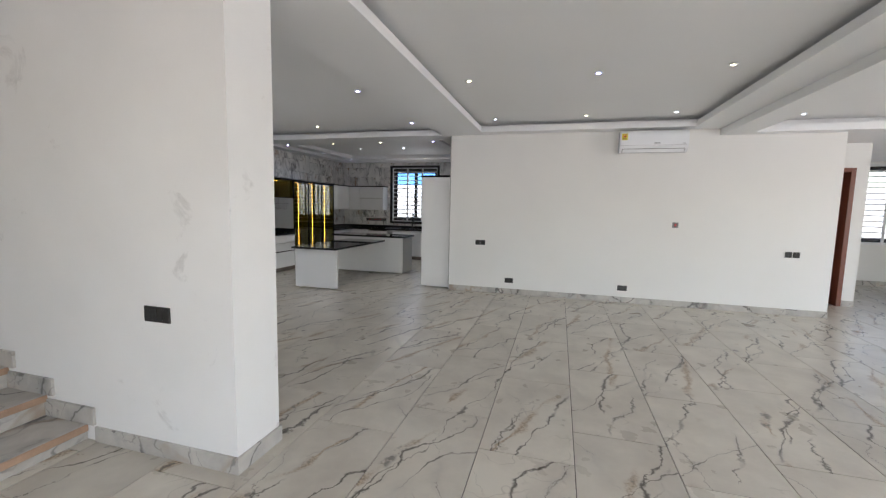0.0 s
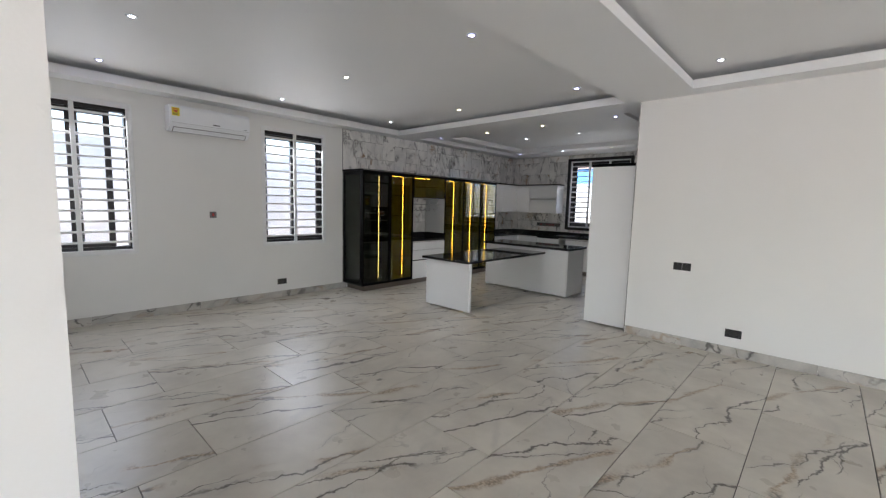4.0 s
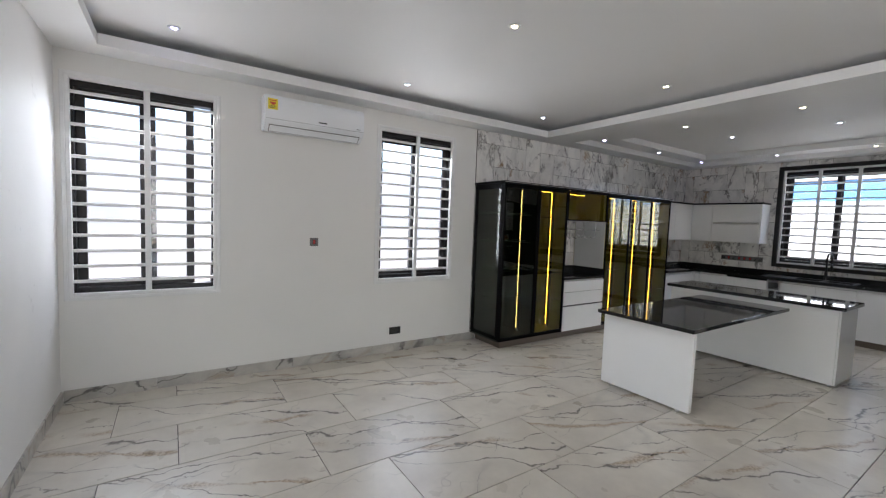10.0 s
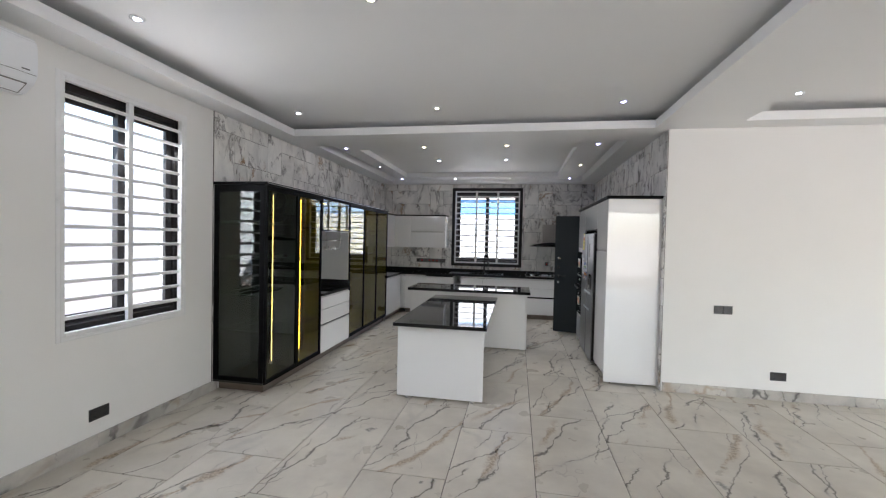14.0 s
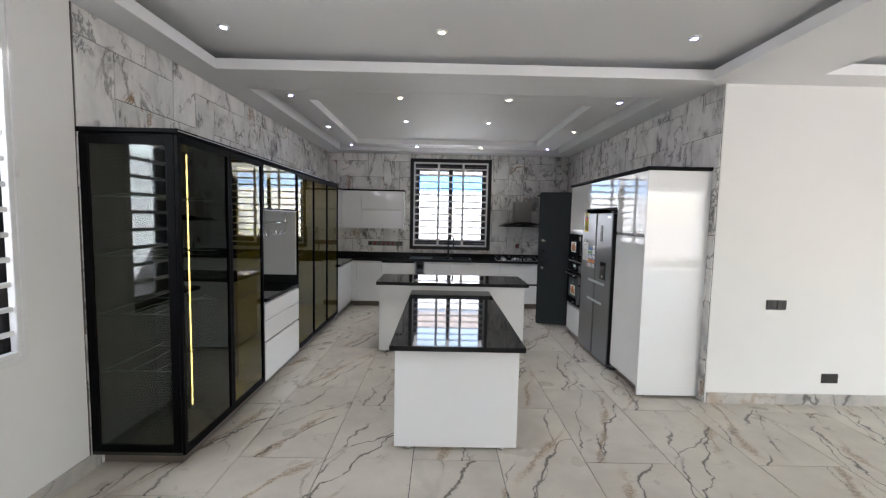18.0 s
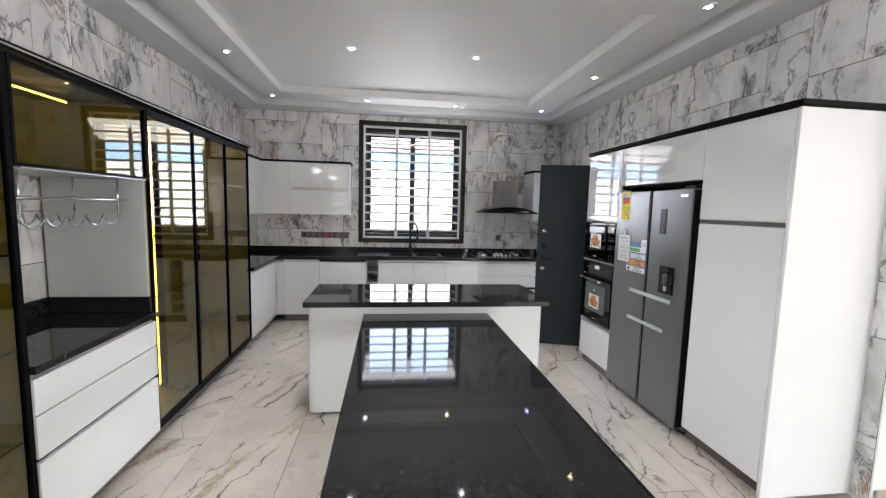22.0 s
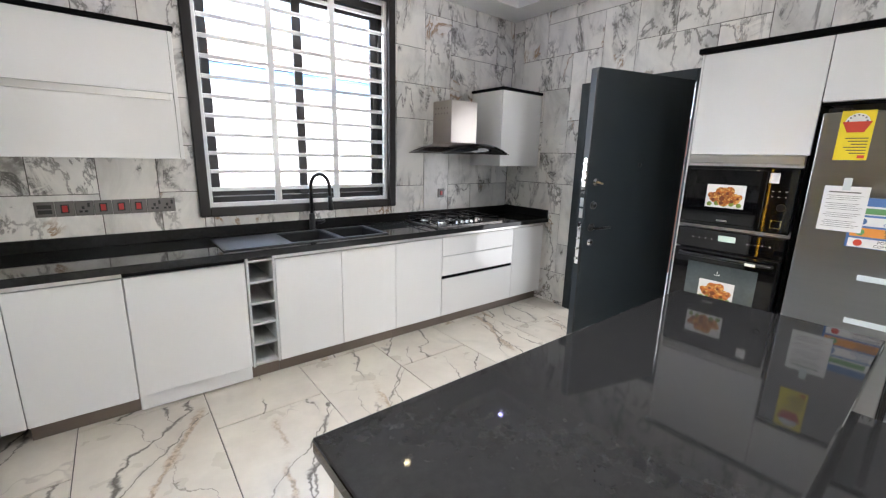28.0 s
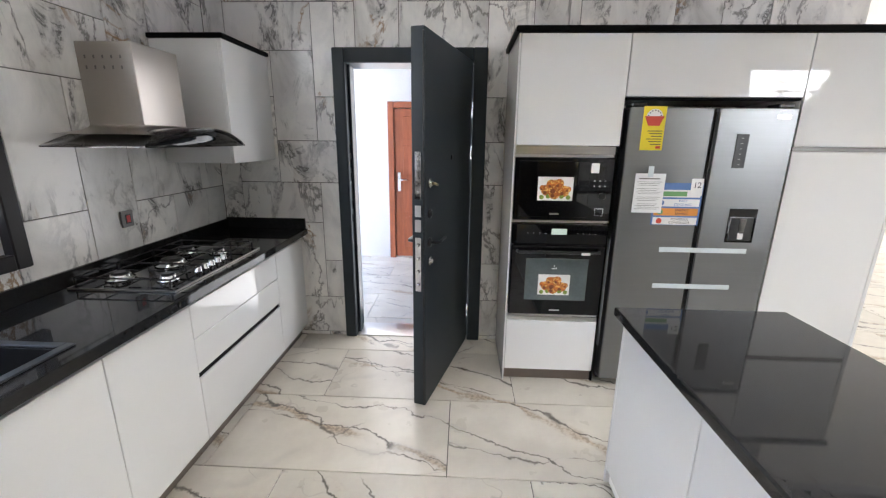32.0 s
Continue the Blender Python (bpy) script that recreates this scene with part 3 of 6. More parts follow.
def slab_with_holes(bm, axis, c0, c1, u, v, holes):
    """A plate from c0 to c1 along an axis, with rectangular holes (u0, u1, v0, v1) through it."""
    us = sorted({*u, *(x for h in holes for x in h[:2])})
    vs = sorted({*v, *(x for h in holes for x in h[2:])})
    order = {"x": lambda c, p, q: (c, p, q), "y": lambda c, p, q: (p, c, q), "z": lambda c, p, q: (p, q, c)}[axis]
    cache = {}

    def vert(c, p, q):
        key = (round(c, 5), round(p, 5), round(q, 5))
        if key not in cache:
            cache[key] = bm.verts.new(order(c, p, q))
        return cache[key]

    def solid(i, j):
        if not (0 <= i < len(us) - 1 and 0 <= j < len(vs) - 1):
            return False
        p, q = (us[i] + us[i + 1]) / 2, (vs[j] + vs[j + 1]) / 2
        return not any(h[0] < p < h[1] and h[2] < q < h[3] for h in holes)

    for i in range(len(us) - 1):
        for j in range(len(vs) - 1):
            if not solid(i, j):
                continue
            p0, p1, q0, q1 = us[i], us[i + 1], vs[j], vs[j + 1]
            bm.faces.new((vert(c0, p0, q0), vert(c0, p1, q0), vert(c0, p1, q1), vert(c0, p0, q1)))
            bm.faces.new((vert(c1, p0, q1), vert(c1, p1, q1), vert(c1, p1, q0), vert(c1, p0, q0)))
            for di, dj, a, b in ((-1, 0, (p0, q0), (p0, q1)), (1, 0, (p1, q0), (p1, q1)), (0, -1, (p0, q0), (p1, q0)), (0, 1, (p0, q1), (p1, q1))):
                if not solid(i + di, j + dj):
                    bm.faces.new((vert(c0, *a), vert(c0, *b), vert(c1, *b), vert(c1, *a)))
    bmesh.ops.recalc_face_normals(bm, faces=bm.faces)
    return bm


# ---- plan: metres ----
XL, XR, YB, YW, YF, ZC, ZT = -6.17, -1.62, 10.50, 6.22, 0.99, 2.80, 2.955
KT, KZ = 2.838, 2.925
W1, W2, KW = (1.05, 2.095, 0.856, 2.612), (3.708, 4.735, 0.856, 2.612), (-4.55, -3.14, 1.065, 2.655)
DOOR = (8.66, 9.54, 0.0, 2.02)

# ---- large structure ----
ground = structure("ground", add_box(bmesh.new(), (-400, -400, -0.5), (400, 400, -0.12)), EARTH, "dry brown earth round the house", "ground")
structure("floor", add_box(bmesh.new(), (-6.5, -5.2, -0.12), (9.3, 10.8, -0.009)), GROUT, "dark grout bed under the floor tiles", "floor")
structure("wall_west", slab_with_holes(bmesh.new(), "x", XL - 0.25, XL, (-5.2, 10.75), (-0.05, 3.2), [W1, W2]), WALL, "white painted wall with two barred windows", "wall")
structure("wall_north", slab_with_holes(bmesh.new(), "y", YB, YB + 0.25, (XL, XR), (-0.05, 3.2), [KW]), WALL, "plastered wall behind the marble tiles", "wall")
structure("wall_east", slab_with_holes(bmesh.new(), "x", XR, XR + 0.22, (YW + 0.005, YB + 0.25), (-0.05, 3.2), [DOOR]), WALL, "wall between kitchen and yard", "wall")
structure("wall_living", add_box(bmesh.new(), (XR, YW - 0.004, -0.05), (4.20, YW + 0.25, 3.2), 0.004), WALL, "long white painted living room wall", "wall")
structure("wall_living_side", add_box(bmesh.new(), (3.98, YW + 0.25, -0.05), (4.20, 7.3, 3.2)), WALL, "white side wall of the hallway", "wall")
structure("wall_stair", add_box(add_box(bmesh.new(), (XL, 0.72, -0.05), (-1.375, YF, 3.2)), (-2.11, YF, -0.05), (-1.375, 1.077, 3.2)), STAIRWALL, "white painted wall and column beside the stairs", "wall")
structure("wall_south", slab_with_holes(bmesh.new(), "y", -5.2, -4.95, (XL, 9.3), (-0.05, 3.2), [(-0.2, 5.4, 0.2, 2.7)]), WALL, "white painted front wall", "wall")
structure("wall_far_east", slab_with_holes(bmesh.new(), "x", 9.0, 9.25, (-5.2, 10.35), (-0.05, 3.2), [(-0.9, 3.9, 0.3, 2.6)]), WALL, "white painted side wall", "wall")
structure("wall_hall_stub", slab_with_holes(bmesh.new(), "y", 7.3, 7.5, (3.9, 5.12), (-0.05, 3.2), [(4.22, 4.93, 0.0, 2.3)]), WALL, "white hallway wall round the brown door frame", "wall")
structure("wall_hall_back", slab_with_holes(bmesh.new(), "y", 10.1, 10.35, (3.9, 9.0), (-0.05, 3.2), [(6.62, 8.1, 0.92, 2.62)]), WALL, "white hallway wall with a barred window", "wall")
structure("wall_hall_inner", add_box(bmesh.new(), (3.9, 7.5, -0.05), (4.1, 10.1, 3.2)), WALL, "white inner hallway wall", "wall")

DIN, LIV, RGT = (-5.905, -1.78, 1.285, 6.14), (-1.03, 2.21, 1.28, 5.95), (2.98, 6.6, 1.28, 5.98)
KOUT, KFR, KIN = (-5.875, -1.92, 6.67, 10.19), (-5.725, -2.06, 6.81, 10.02), (-5.455, -2.435, 7.14, 9.69)
bm = slab_with_holes(bmesh.new(), "z", ZC, ZC + 0.085, (-6.42, 9.25), (-5.2, 10.75), [DIN, LIV, (2.80, 6.8, 1.10, 6.16), (-6.16, -1.63, 6.56, 10.49)])
slab_with_holes(bm, "z", ZC, KZ - 0.002, (-6.165, -1.625), (6.55, 10.495), [KOUT])
slab_with_holes(bm, "z", ZC - 0.10, ZC - 0.002, (2.61, 9.0), (-4.95, 10.1), [RGT])
add_box(bm, (2.81, 1.11, ZC + 0.087), (6.79, 6.15, ZC + 0.10))
for x0, x1, y0, y1 in (DIN, LIV):
    g = 0.24
    for a, b in (((x0 - g - 0.02, y0 - g), (x0 - g, y1 + g)), ((x1 + g, y0 - g), (x1 + g + 0.02, y1 + g)), ((x0 - g, y0 - g - 0.02), (x1 + g, y0 - g)), ((x0 - g, y1 + g), (x1 + g, y1 + g + 0.02))):
        add_box(bm, (*a, ZC + 0.087), (*b, ZT - 0.002))
slab_with_holes(bm, "z", KT, KZ - 0.002, KFR[:2], KFR[2:], [KIN])
add_box(bm, (-6.165, 6.55, KZ), (-1.625, 10.495, KZ + 0.02))
add_box(bm, (-6.42, -5.2, ZT), (9.25, 10.75, ZT + 0.12))
structure("ceiling", bm, CEIL, "white plasterboard ceiling with recessed trays and coves", "ceiling")


# ---- windows ----
def barred_window(name, axis, wall, inward, span, z0, z1, bars, uprights, sash, trim, label):
    """Sliding window in a wall opening: steel grille on the room side, two aluminium sashes behind."""
    u0, u1 = span
    at = (wall, (u0 + u1) / 2, z0) if axis == "x" else ((u0 + u1) / 2, wall, z0)
    win = thing(name, at, label, "window", kind="structure")

    def bx(nm, ua, ub, da, db, za, zb, mt, parent=win, bevel=0.003, lab=""):
        a, b = wall + inward * da, wall + inward * db
        if axis == "x":
            return block(nm, (a, ua, za), (b, ub, zb), mt, parent, bevel, lab)
        return block(nm, (ua, a, za), (ub, b, zb), mt, parent, bevel, lab)

    t = 0.03
    for ua, ub, za, zb in ((u0, u0 + t, z0, z1), (u1 - t, u1, z0, z1), (u0 + t, u1 - t, z0, z0 + t), (u0 + t, u1 - t, z1 - t, z1)):
        bx("grille_frame", ua, ub, -0.035, 0.004 if trim else -0.004, za, zb, WHITEBAR)
    if trim:
        for ua, ub, za, zb in ((u0 - 0.028, u0, z0 - 0.028, z1 + 0.028), (u1, u1 + 0.028, z0 - 0.028, z1 + 0.028), (u0, u1, z0 - 0.028, z0), (u0, u1, z1, z1 + 0.028)):
            bx("trim", ua, ub, -0.002, 0.005, za, zb, WHITEBAR)
    for i in range(1, bars + 1):
        z = z0 + (z1 - z0) * i / (bars + 1)
        bx("bar", u0 + t, u1 - t, -0.024, -0.008, z - 0.0135, z + 0.0135, WHITEBAR, bevel=0.004)
    for f in uprights:
        u = u0 + (u1 - u0) * f
        bx("upright", u - 0.022, u + 0.022, -0.034, -0.003, z0 + t, z1 - t, WHITEBAR)
    d0, d1, w = -0.16, -0.08, 0.045
    for ua, ub, za, zb in ((u0 + 0.002, u0 + w, z0, z1), (u1 - w, u1 - 0.002, z0, z1), (u0 + w, u1 - w, z0 + 0.002, z0 + w + 0.02), (u0 + w, u1 - w, z1 - w - 0.03, z1 - 0.002)):
        bx("window_frame", ua, ub, d0 - 0.02, d1 + 0.02, za, zb, DARKFRAME)
    for k, (fa, fb) in enumerate(sash):
        ua, ub = u0 + w + (u1 - u0 - 2 * w) * fa, u0 + w + (u1 - u0 - 2 * w) * fb
        da, db = (d1 - 0.035, d1 - 0.005) if k else (d0 + 0.005, d0 + 0.035)
        s, za, zb = 0.062, z0 + w + 0.022, z1 - w - 0.032
        frame_part = bx("sash", ua, ua + s, da, db, za, zb, DARKFRAME)
        for q in ((ub - s, ub, za, zb), (ua + s, ub - s, za, za + s), (ua + s, ub - s, zb - s, zb)):
            bx("sash", q[0], q[1], da, db, q[2], q[3], DARKFRAME)
        pane = bx("pane", ua + s, ub - s, (da + db) / 2 - 0.003, (da + db) / 2 + 0.003, za + s, zb - s, PANE, bevel=0)
        pane.visible_shadow = False
        bx("latch", ub - s * 0.7, ub - s * 0.3, db, db + 0.012, (za + zb) / 2 - 0.06, (za + zb) / 2 + 0.06, BLACKPLASTIC)
    return win


barred_window("window_1", "x", XL, 1, W1[:2], W1[2], W1[3], 13, (0.5,), ((0.0, 0.56), (0.44, 0.86)), True, "dark sliding window behind a white steel grille, slightly open")
barred_window("window_2", "x", XL, 1, W2[:2], W2[2], W2[3], 13, (0.5,), ((0.0, 0.54), (0.46, 1.0)), True, "dark sliding window behind a white steel grille")
kw = barred_window("window_3", "y", YB, -1, KW[:2], KW[2], KW[3], 12, (0.335, 0.665), ((0.0, 0.53), (0.47, 1.0)), False, "kitchen window with white grille and wide dark frame")
for a, b in (((-4.61, 1.005), (-4.548, 2.715)), ((-3.142, 1.005), (-3.08, 2.715)), ((-4.548, 1.005), (-3.142, 1.067)), ((-4.548, 2.653), (-3.142, 2.715))):
    block("architrave", (a[0], YB - 0.045, a[1]), (b[0], YB + 0.004, b[1]), DARKFRAME, kw, 0.005, "dark brown aluminium surround")
barred_window("window_4", "y", 10.1, -1, (6.62, 8.1), 0.92, 2.62, 13, (0.33, 0.66), ((0.0, 0.53), (0.47, 1.0)), True, "hallway window behind a white steel grille")

# ---- outside ----
structure("yard_paving", add_box(bmesh.new(), (-1.40, 7.3, -0.10), (3.88, 14.0, -0.006)), PAVING, "pale paving of the sunlit service yard", "paving")
structure("yard_wall", add_box(bmesh.new(), (0.68, 6.6, -0.1), (0.90, 14.0, 2.75), 0.005), RENDERWALL, "bright white wall across the service yard", "wall")
structure("boundary_wall_west", add_box(bmesh.new(), (-8.7, -12, -0.15), (-8.5, 13.2, 2.48), 0.01), RENDERWALL, "white rendered boundary wall outside the windows", "wall")
structure("boundary_wall_north", add_box(bmesh.new(), (-8.5, 13.2, -0.15), (12, 13.4, 2.28), 0.01), RENDERWALL, "white rendered boundary wall behind the kitchen", "wall")
house = thing("neighbour_house", (-4, 16.0, -0.12), "neighbouring house with blue eaves and clay roof", "house")
block("wall", (-12, 16.2, -0.12), (6, 22, 2.6), RENDERWALL, house, 0.01)
block("fascia", (-12.3, 15.9, 2.35), (6.3, 16.0, 2.98), BLUEBAND, house, 0.01, "bright blue painted fascia sheet")
bm = bmesh.new()
for i in range(9):
    y, z = 15.85 + i * 0.42, 2.99 + i * 0.17
    add_box(bm, (-12.4, y, z), (6.4, y + 0.46, z + 0.06))
part("roof", bm, ROOFTILE, house, "weathered clay tile roof")

# ---- doors ----
frame_1 = thing("door_frame", (XR, 9.1, 0), "charcoal steel door frame set in the marble wall", "door frame", kind="structure")
for nm, a, b in (("jamb", (XR - 0.035, 9.535, 0.0), (XR + 0.225, 9.618, 2.11)), ("jamb", (XR - 0.035, 8.57, 0.0), (XR + 0.225, 8.665, 2.11)), ("head", (XR - 0.035, 8.665, 2.015), (XR + 0.225, 9.535, 2.11))):
    block(nm, a, b, DOORPAINT, frame_1, 0.006)
for y0, y1 in ((9.515, 9.535), (8.665, 8.685)):
    block("rebate", (XR + 0.03, y0, 0.012), (XR + 0.12, y1, 2.015), DOORPAINT, frame_1, 0.003)
for z in (0.95, 1.05, 1.25, 1.35, 1.45):
    block("strike_plate", (XR + 0.0, 9.529, z - 0.03), (XR + 0.025, 9.536, z + 0.03), CHROME, frame_1, 0.002)
block("threshold", (XR - 0.01, 8.665, -0.006), (XR + 0.22, 9.535, 0.008), ALU, frame_1, 0.003)

door_1 = thing("door", (XR - 0.03, 8.67, 0.0), "charcoal steel security door standing open", "door")
LEAF = 0.90


def leaf_box(name, u0, u1, v0, v1, z0, z1, material, bevel=0.003, label="", parent=None):
    """A box in the leaf's own axes: u from the hinge to the free edge, v through its thickness."""
    bm = add_box(bmesh.new(), (u0, v0, z0), (u1, v1, z1), bevel)
    return leaf_mesh(name, bm, material, label, parent)


TURN_LEAF = Matrix.Translation((XR - 0.03, 8.67, 0)) @ Matrix.Rotation(math.atan2(8.90 - 8.67, -2.48 - (XR - 0.03)), 4, "Z")


def leaf_mesh(name, bm, material, label="", parent=None):
    bmesh.ops.transform(bm, matrix=TURN_LEAF, verts=bm.verts)
    return part(name, bm, material, parent or door_1, label)


leaf_box("leaf", 0.0, LEAF, -0.072, 0.0, 0.012, 2.03, DOORPAINT, 0.004)
leaf_box("seal", LEAF - 0.001, LEAF + 0.006, -0.012, -0.004, 0.03, 2.01, BLACKPLASTIC, 0.002, "black rubber seal")
for z0, z1 in ((1.22, 1.46), (0.72, 1.02)):
    plate = leaf_box("lock_plate", LEAF, LEAF + 0.004, -0.055, -0.022, z0, z1, CHROME, 0.001, "bright steel lock plate")
    for i in range(4):
        leaf_mesh("bolt", add_lathe(bmesh.new(), (LEAF + 0.003, -0.0385, z0 + 0.04 + i * (z1 - z0 - 0.08) / 3), [(0.009, 0), (0.009, 0.012), (0.007, 0.015)], 12, "x"), CHROME, "", plate)
for z0, z1 in ((1.13, 1.19), (1.05, 1.115)):
    leaf_box("latch_plate", LEAF, LEAF + 0.004, -0.055, -0.022, z0, z1, ALU, 0.001)
for v, sgn in ((0.0, 1), (-0.072, -1)):
    handle = leaf_mesh("handle_rose", add_lathe(bmesh.new(), (LEAF - 0.065, v, 0.985), [(0.027, 0), (0.027, sgn * 0.008), (0.012, sgn * 0.012)], 16, "y"), BLACKPLASTIC)
    leaf_mesh("lever", add_tube(bmesh.new(), [(LEAF - 0.065, v + sgn * 0.01, 0.985), (LEAF - 0.065, v + sgn * 0.045, 0.985), (LEAF - 0.085, v + sgn * 0.052, 0.985), (LEAF - 0.19, v + sgn * 0.05, 0.99)], 0.009, 8), BLACKPLASTIC, "black lever handle", handle)
    for z, r in ((0.88, 0.026), (1.14, 0.027), (1.30, 0.026)):
        leaf_mesh("lock_rose", add_lathe(bmesh.new(), (LEAF - 0.065, v, z), [(r, 0), (r, sgn * 0.008), (r * 0.5, sgn * 0.011), (r * 0.5, sgn * 0.018)], 16, "y"), CHROME if z > 1.2 or z < 0.9 else BLACKPLASTIC)
    leaf_mesh("peephole", add_lathe(bmesh.new(), (LEAF / 2, v, 1.42), [(0.016, 0), (0.016, sgn * 0.005), (0.008, sgn * 0.007)], 16, "y"), BLACKPLASTIC)
leaf_mesh("knob", add_tube(bmesh.new(), [(LEAF - 0.065, 0.02, 1.30), (LEAF - 0.065, 0.03, 1.30), (LEAF - 0.10, 0.034, 1.29)], 0.007, 8), BRASS)
for z in (0.25, 1.44, 1.72):
    leaf_mesh("hinge", add_tube(bmesh.new(), [(-0.006, 0.008, z - 0.05), (-0.006, 0.008, z + 0.05)], 0.008, 10), CHROME)


def panel_door(name, label, x, y0, y1, face, wood):
    """A brown panelled door in a frame, on a wall of constant x, seen from the side that face gives."""
    d = thing(name, (x, (y0 + y1) / 2, 0), label, "door")
    w = 0.075
    for a, b, z0, z1 in ((y0, y0 + w, 0, 1.97), (y1 - w, y1, 0, 1.97), (y0 + w, y1 - w, 1.895, 1.97)):
        block("frame", (x, a, z0), (x + face * 0.05, b, z1), wood, d, 0.006)
    block("leaf", (x, y0 + w, 0.02), (x + face * 0.02, y1 - w, 1.89), wood, d, 0.003)
    for z0, z1 in ((0.15, 0.55), (0.62, 1.02), (1.09, 1.45), (1.52, 1.80)):
        block("panel", (x + face * 0.02, y0 + w + 0.11, z0), (x + face * 0.03, y1 - w - 0.11, z1), wood, d, 0.008)
    plate = block("handle_plate", (x + face * 0.02, y1 - w - 0.075, 0.88), (x + face * 0.028, y1 - w - 0.035, 1.12), CHROME, d, 0.003, "brass-coloured handle plate")
    part("lever", add_tube(bmesh.new(), [(x + face * 0.028, y1 - w - 0.055, 1.03), (x + face * 0.065, y1 - w - 0.055, 1.03), (x + face * 0.068, y1 - w - 0.16, 1.03)], 0.009, 8), CHROME, plate)
    return d


panel_door("yard_door", "reddish brown panelled door across the bright yard", 0.68, 8.76, 9.66, -1, WOOD)
hall = thing("hall_door_frame", (4.5, 7.4, 0), "dark red-brown wooden door frame in the hallway", "door frame")
for a, b in (((4.22, 7.26, 0), (4.29, 7.52, 2.3)), ((4.86, 7.26, 0), (4.93, 7.52, 2.3)), ((4.29, 7.26, 2.23), (4.86, 7.52, 2.3))):
    block("jamb", a, b, DARKWOOD, hall, 0.005)
block("leaf", (4.29, 7.44, 0.01), (4.86, 7.48, 2.23), DARKWOOD, hall, 0.003)

# ---- stairs beside the column ----
stairs = thing("stairs", (-2.6, 0.1, 0), "marble stairs with clay-coloured nosings rising beside the wall", "stairs")
for i in range(7):
    x, z = -2.53 - 0.355 * i, 0.105 + 0.142 * i
    step = block("step", (x - 0.40, -0.75, z - 0.14 if i else 0.0), (x - 0.004, 0.716, z - 0.022), STONE, stairs, 0.003)
    block("tread", (x - 0.375, -0.75, z - 0.022), (x + 0.0, 0.715, z), STONE, step, 0.003)
    block("nosing", (x + 0.0005, -0.75, z - 0.045), (x + 0.013, 0.712, z - 0.001), NOSING, step, 0.004, "reddish clay-coloured nosing")
    block("skirting", (x - 0.36, 0.702, z + 0.001), (x + 0.07, 0.724, z + 0.115), STONE, stairs, 0.002)


# ---- glass display cabinets ----
GX, GB = -5.58, XL + 0.012


def ledge(name, a, b, mt, parent, lab=""):
    return block(name, a, b, mt, parent, 0.0015, lab)


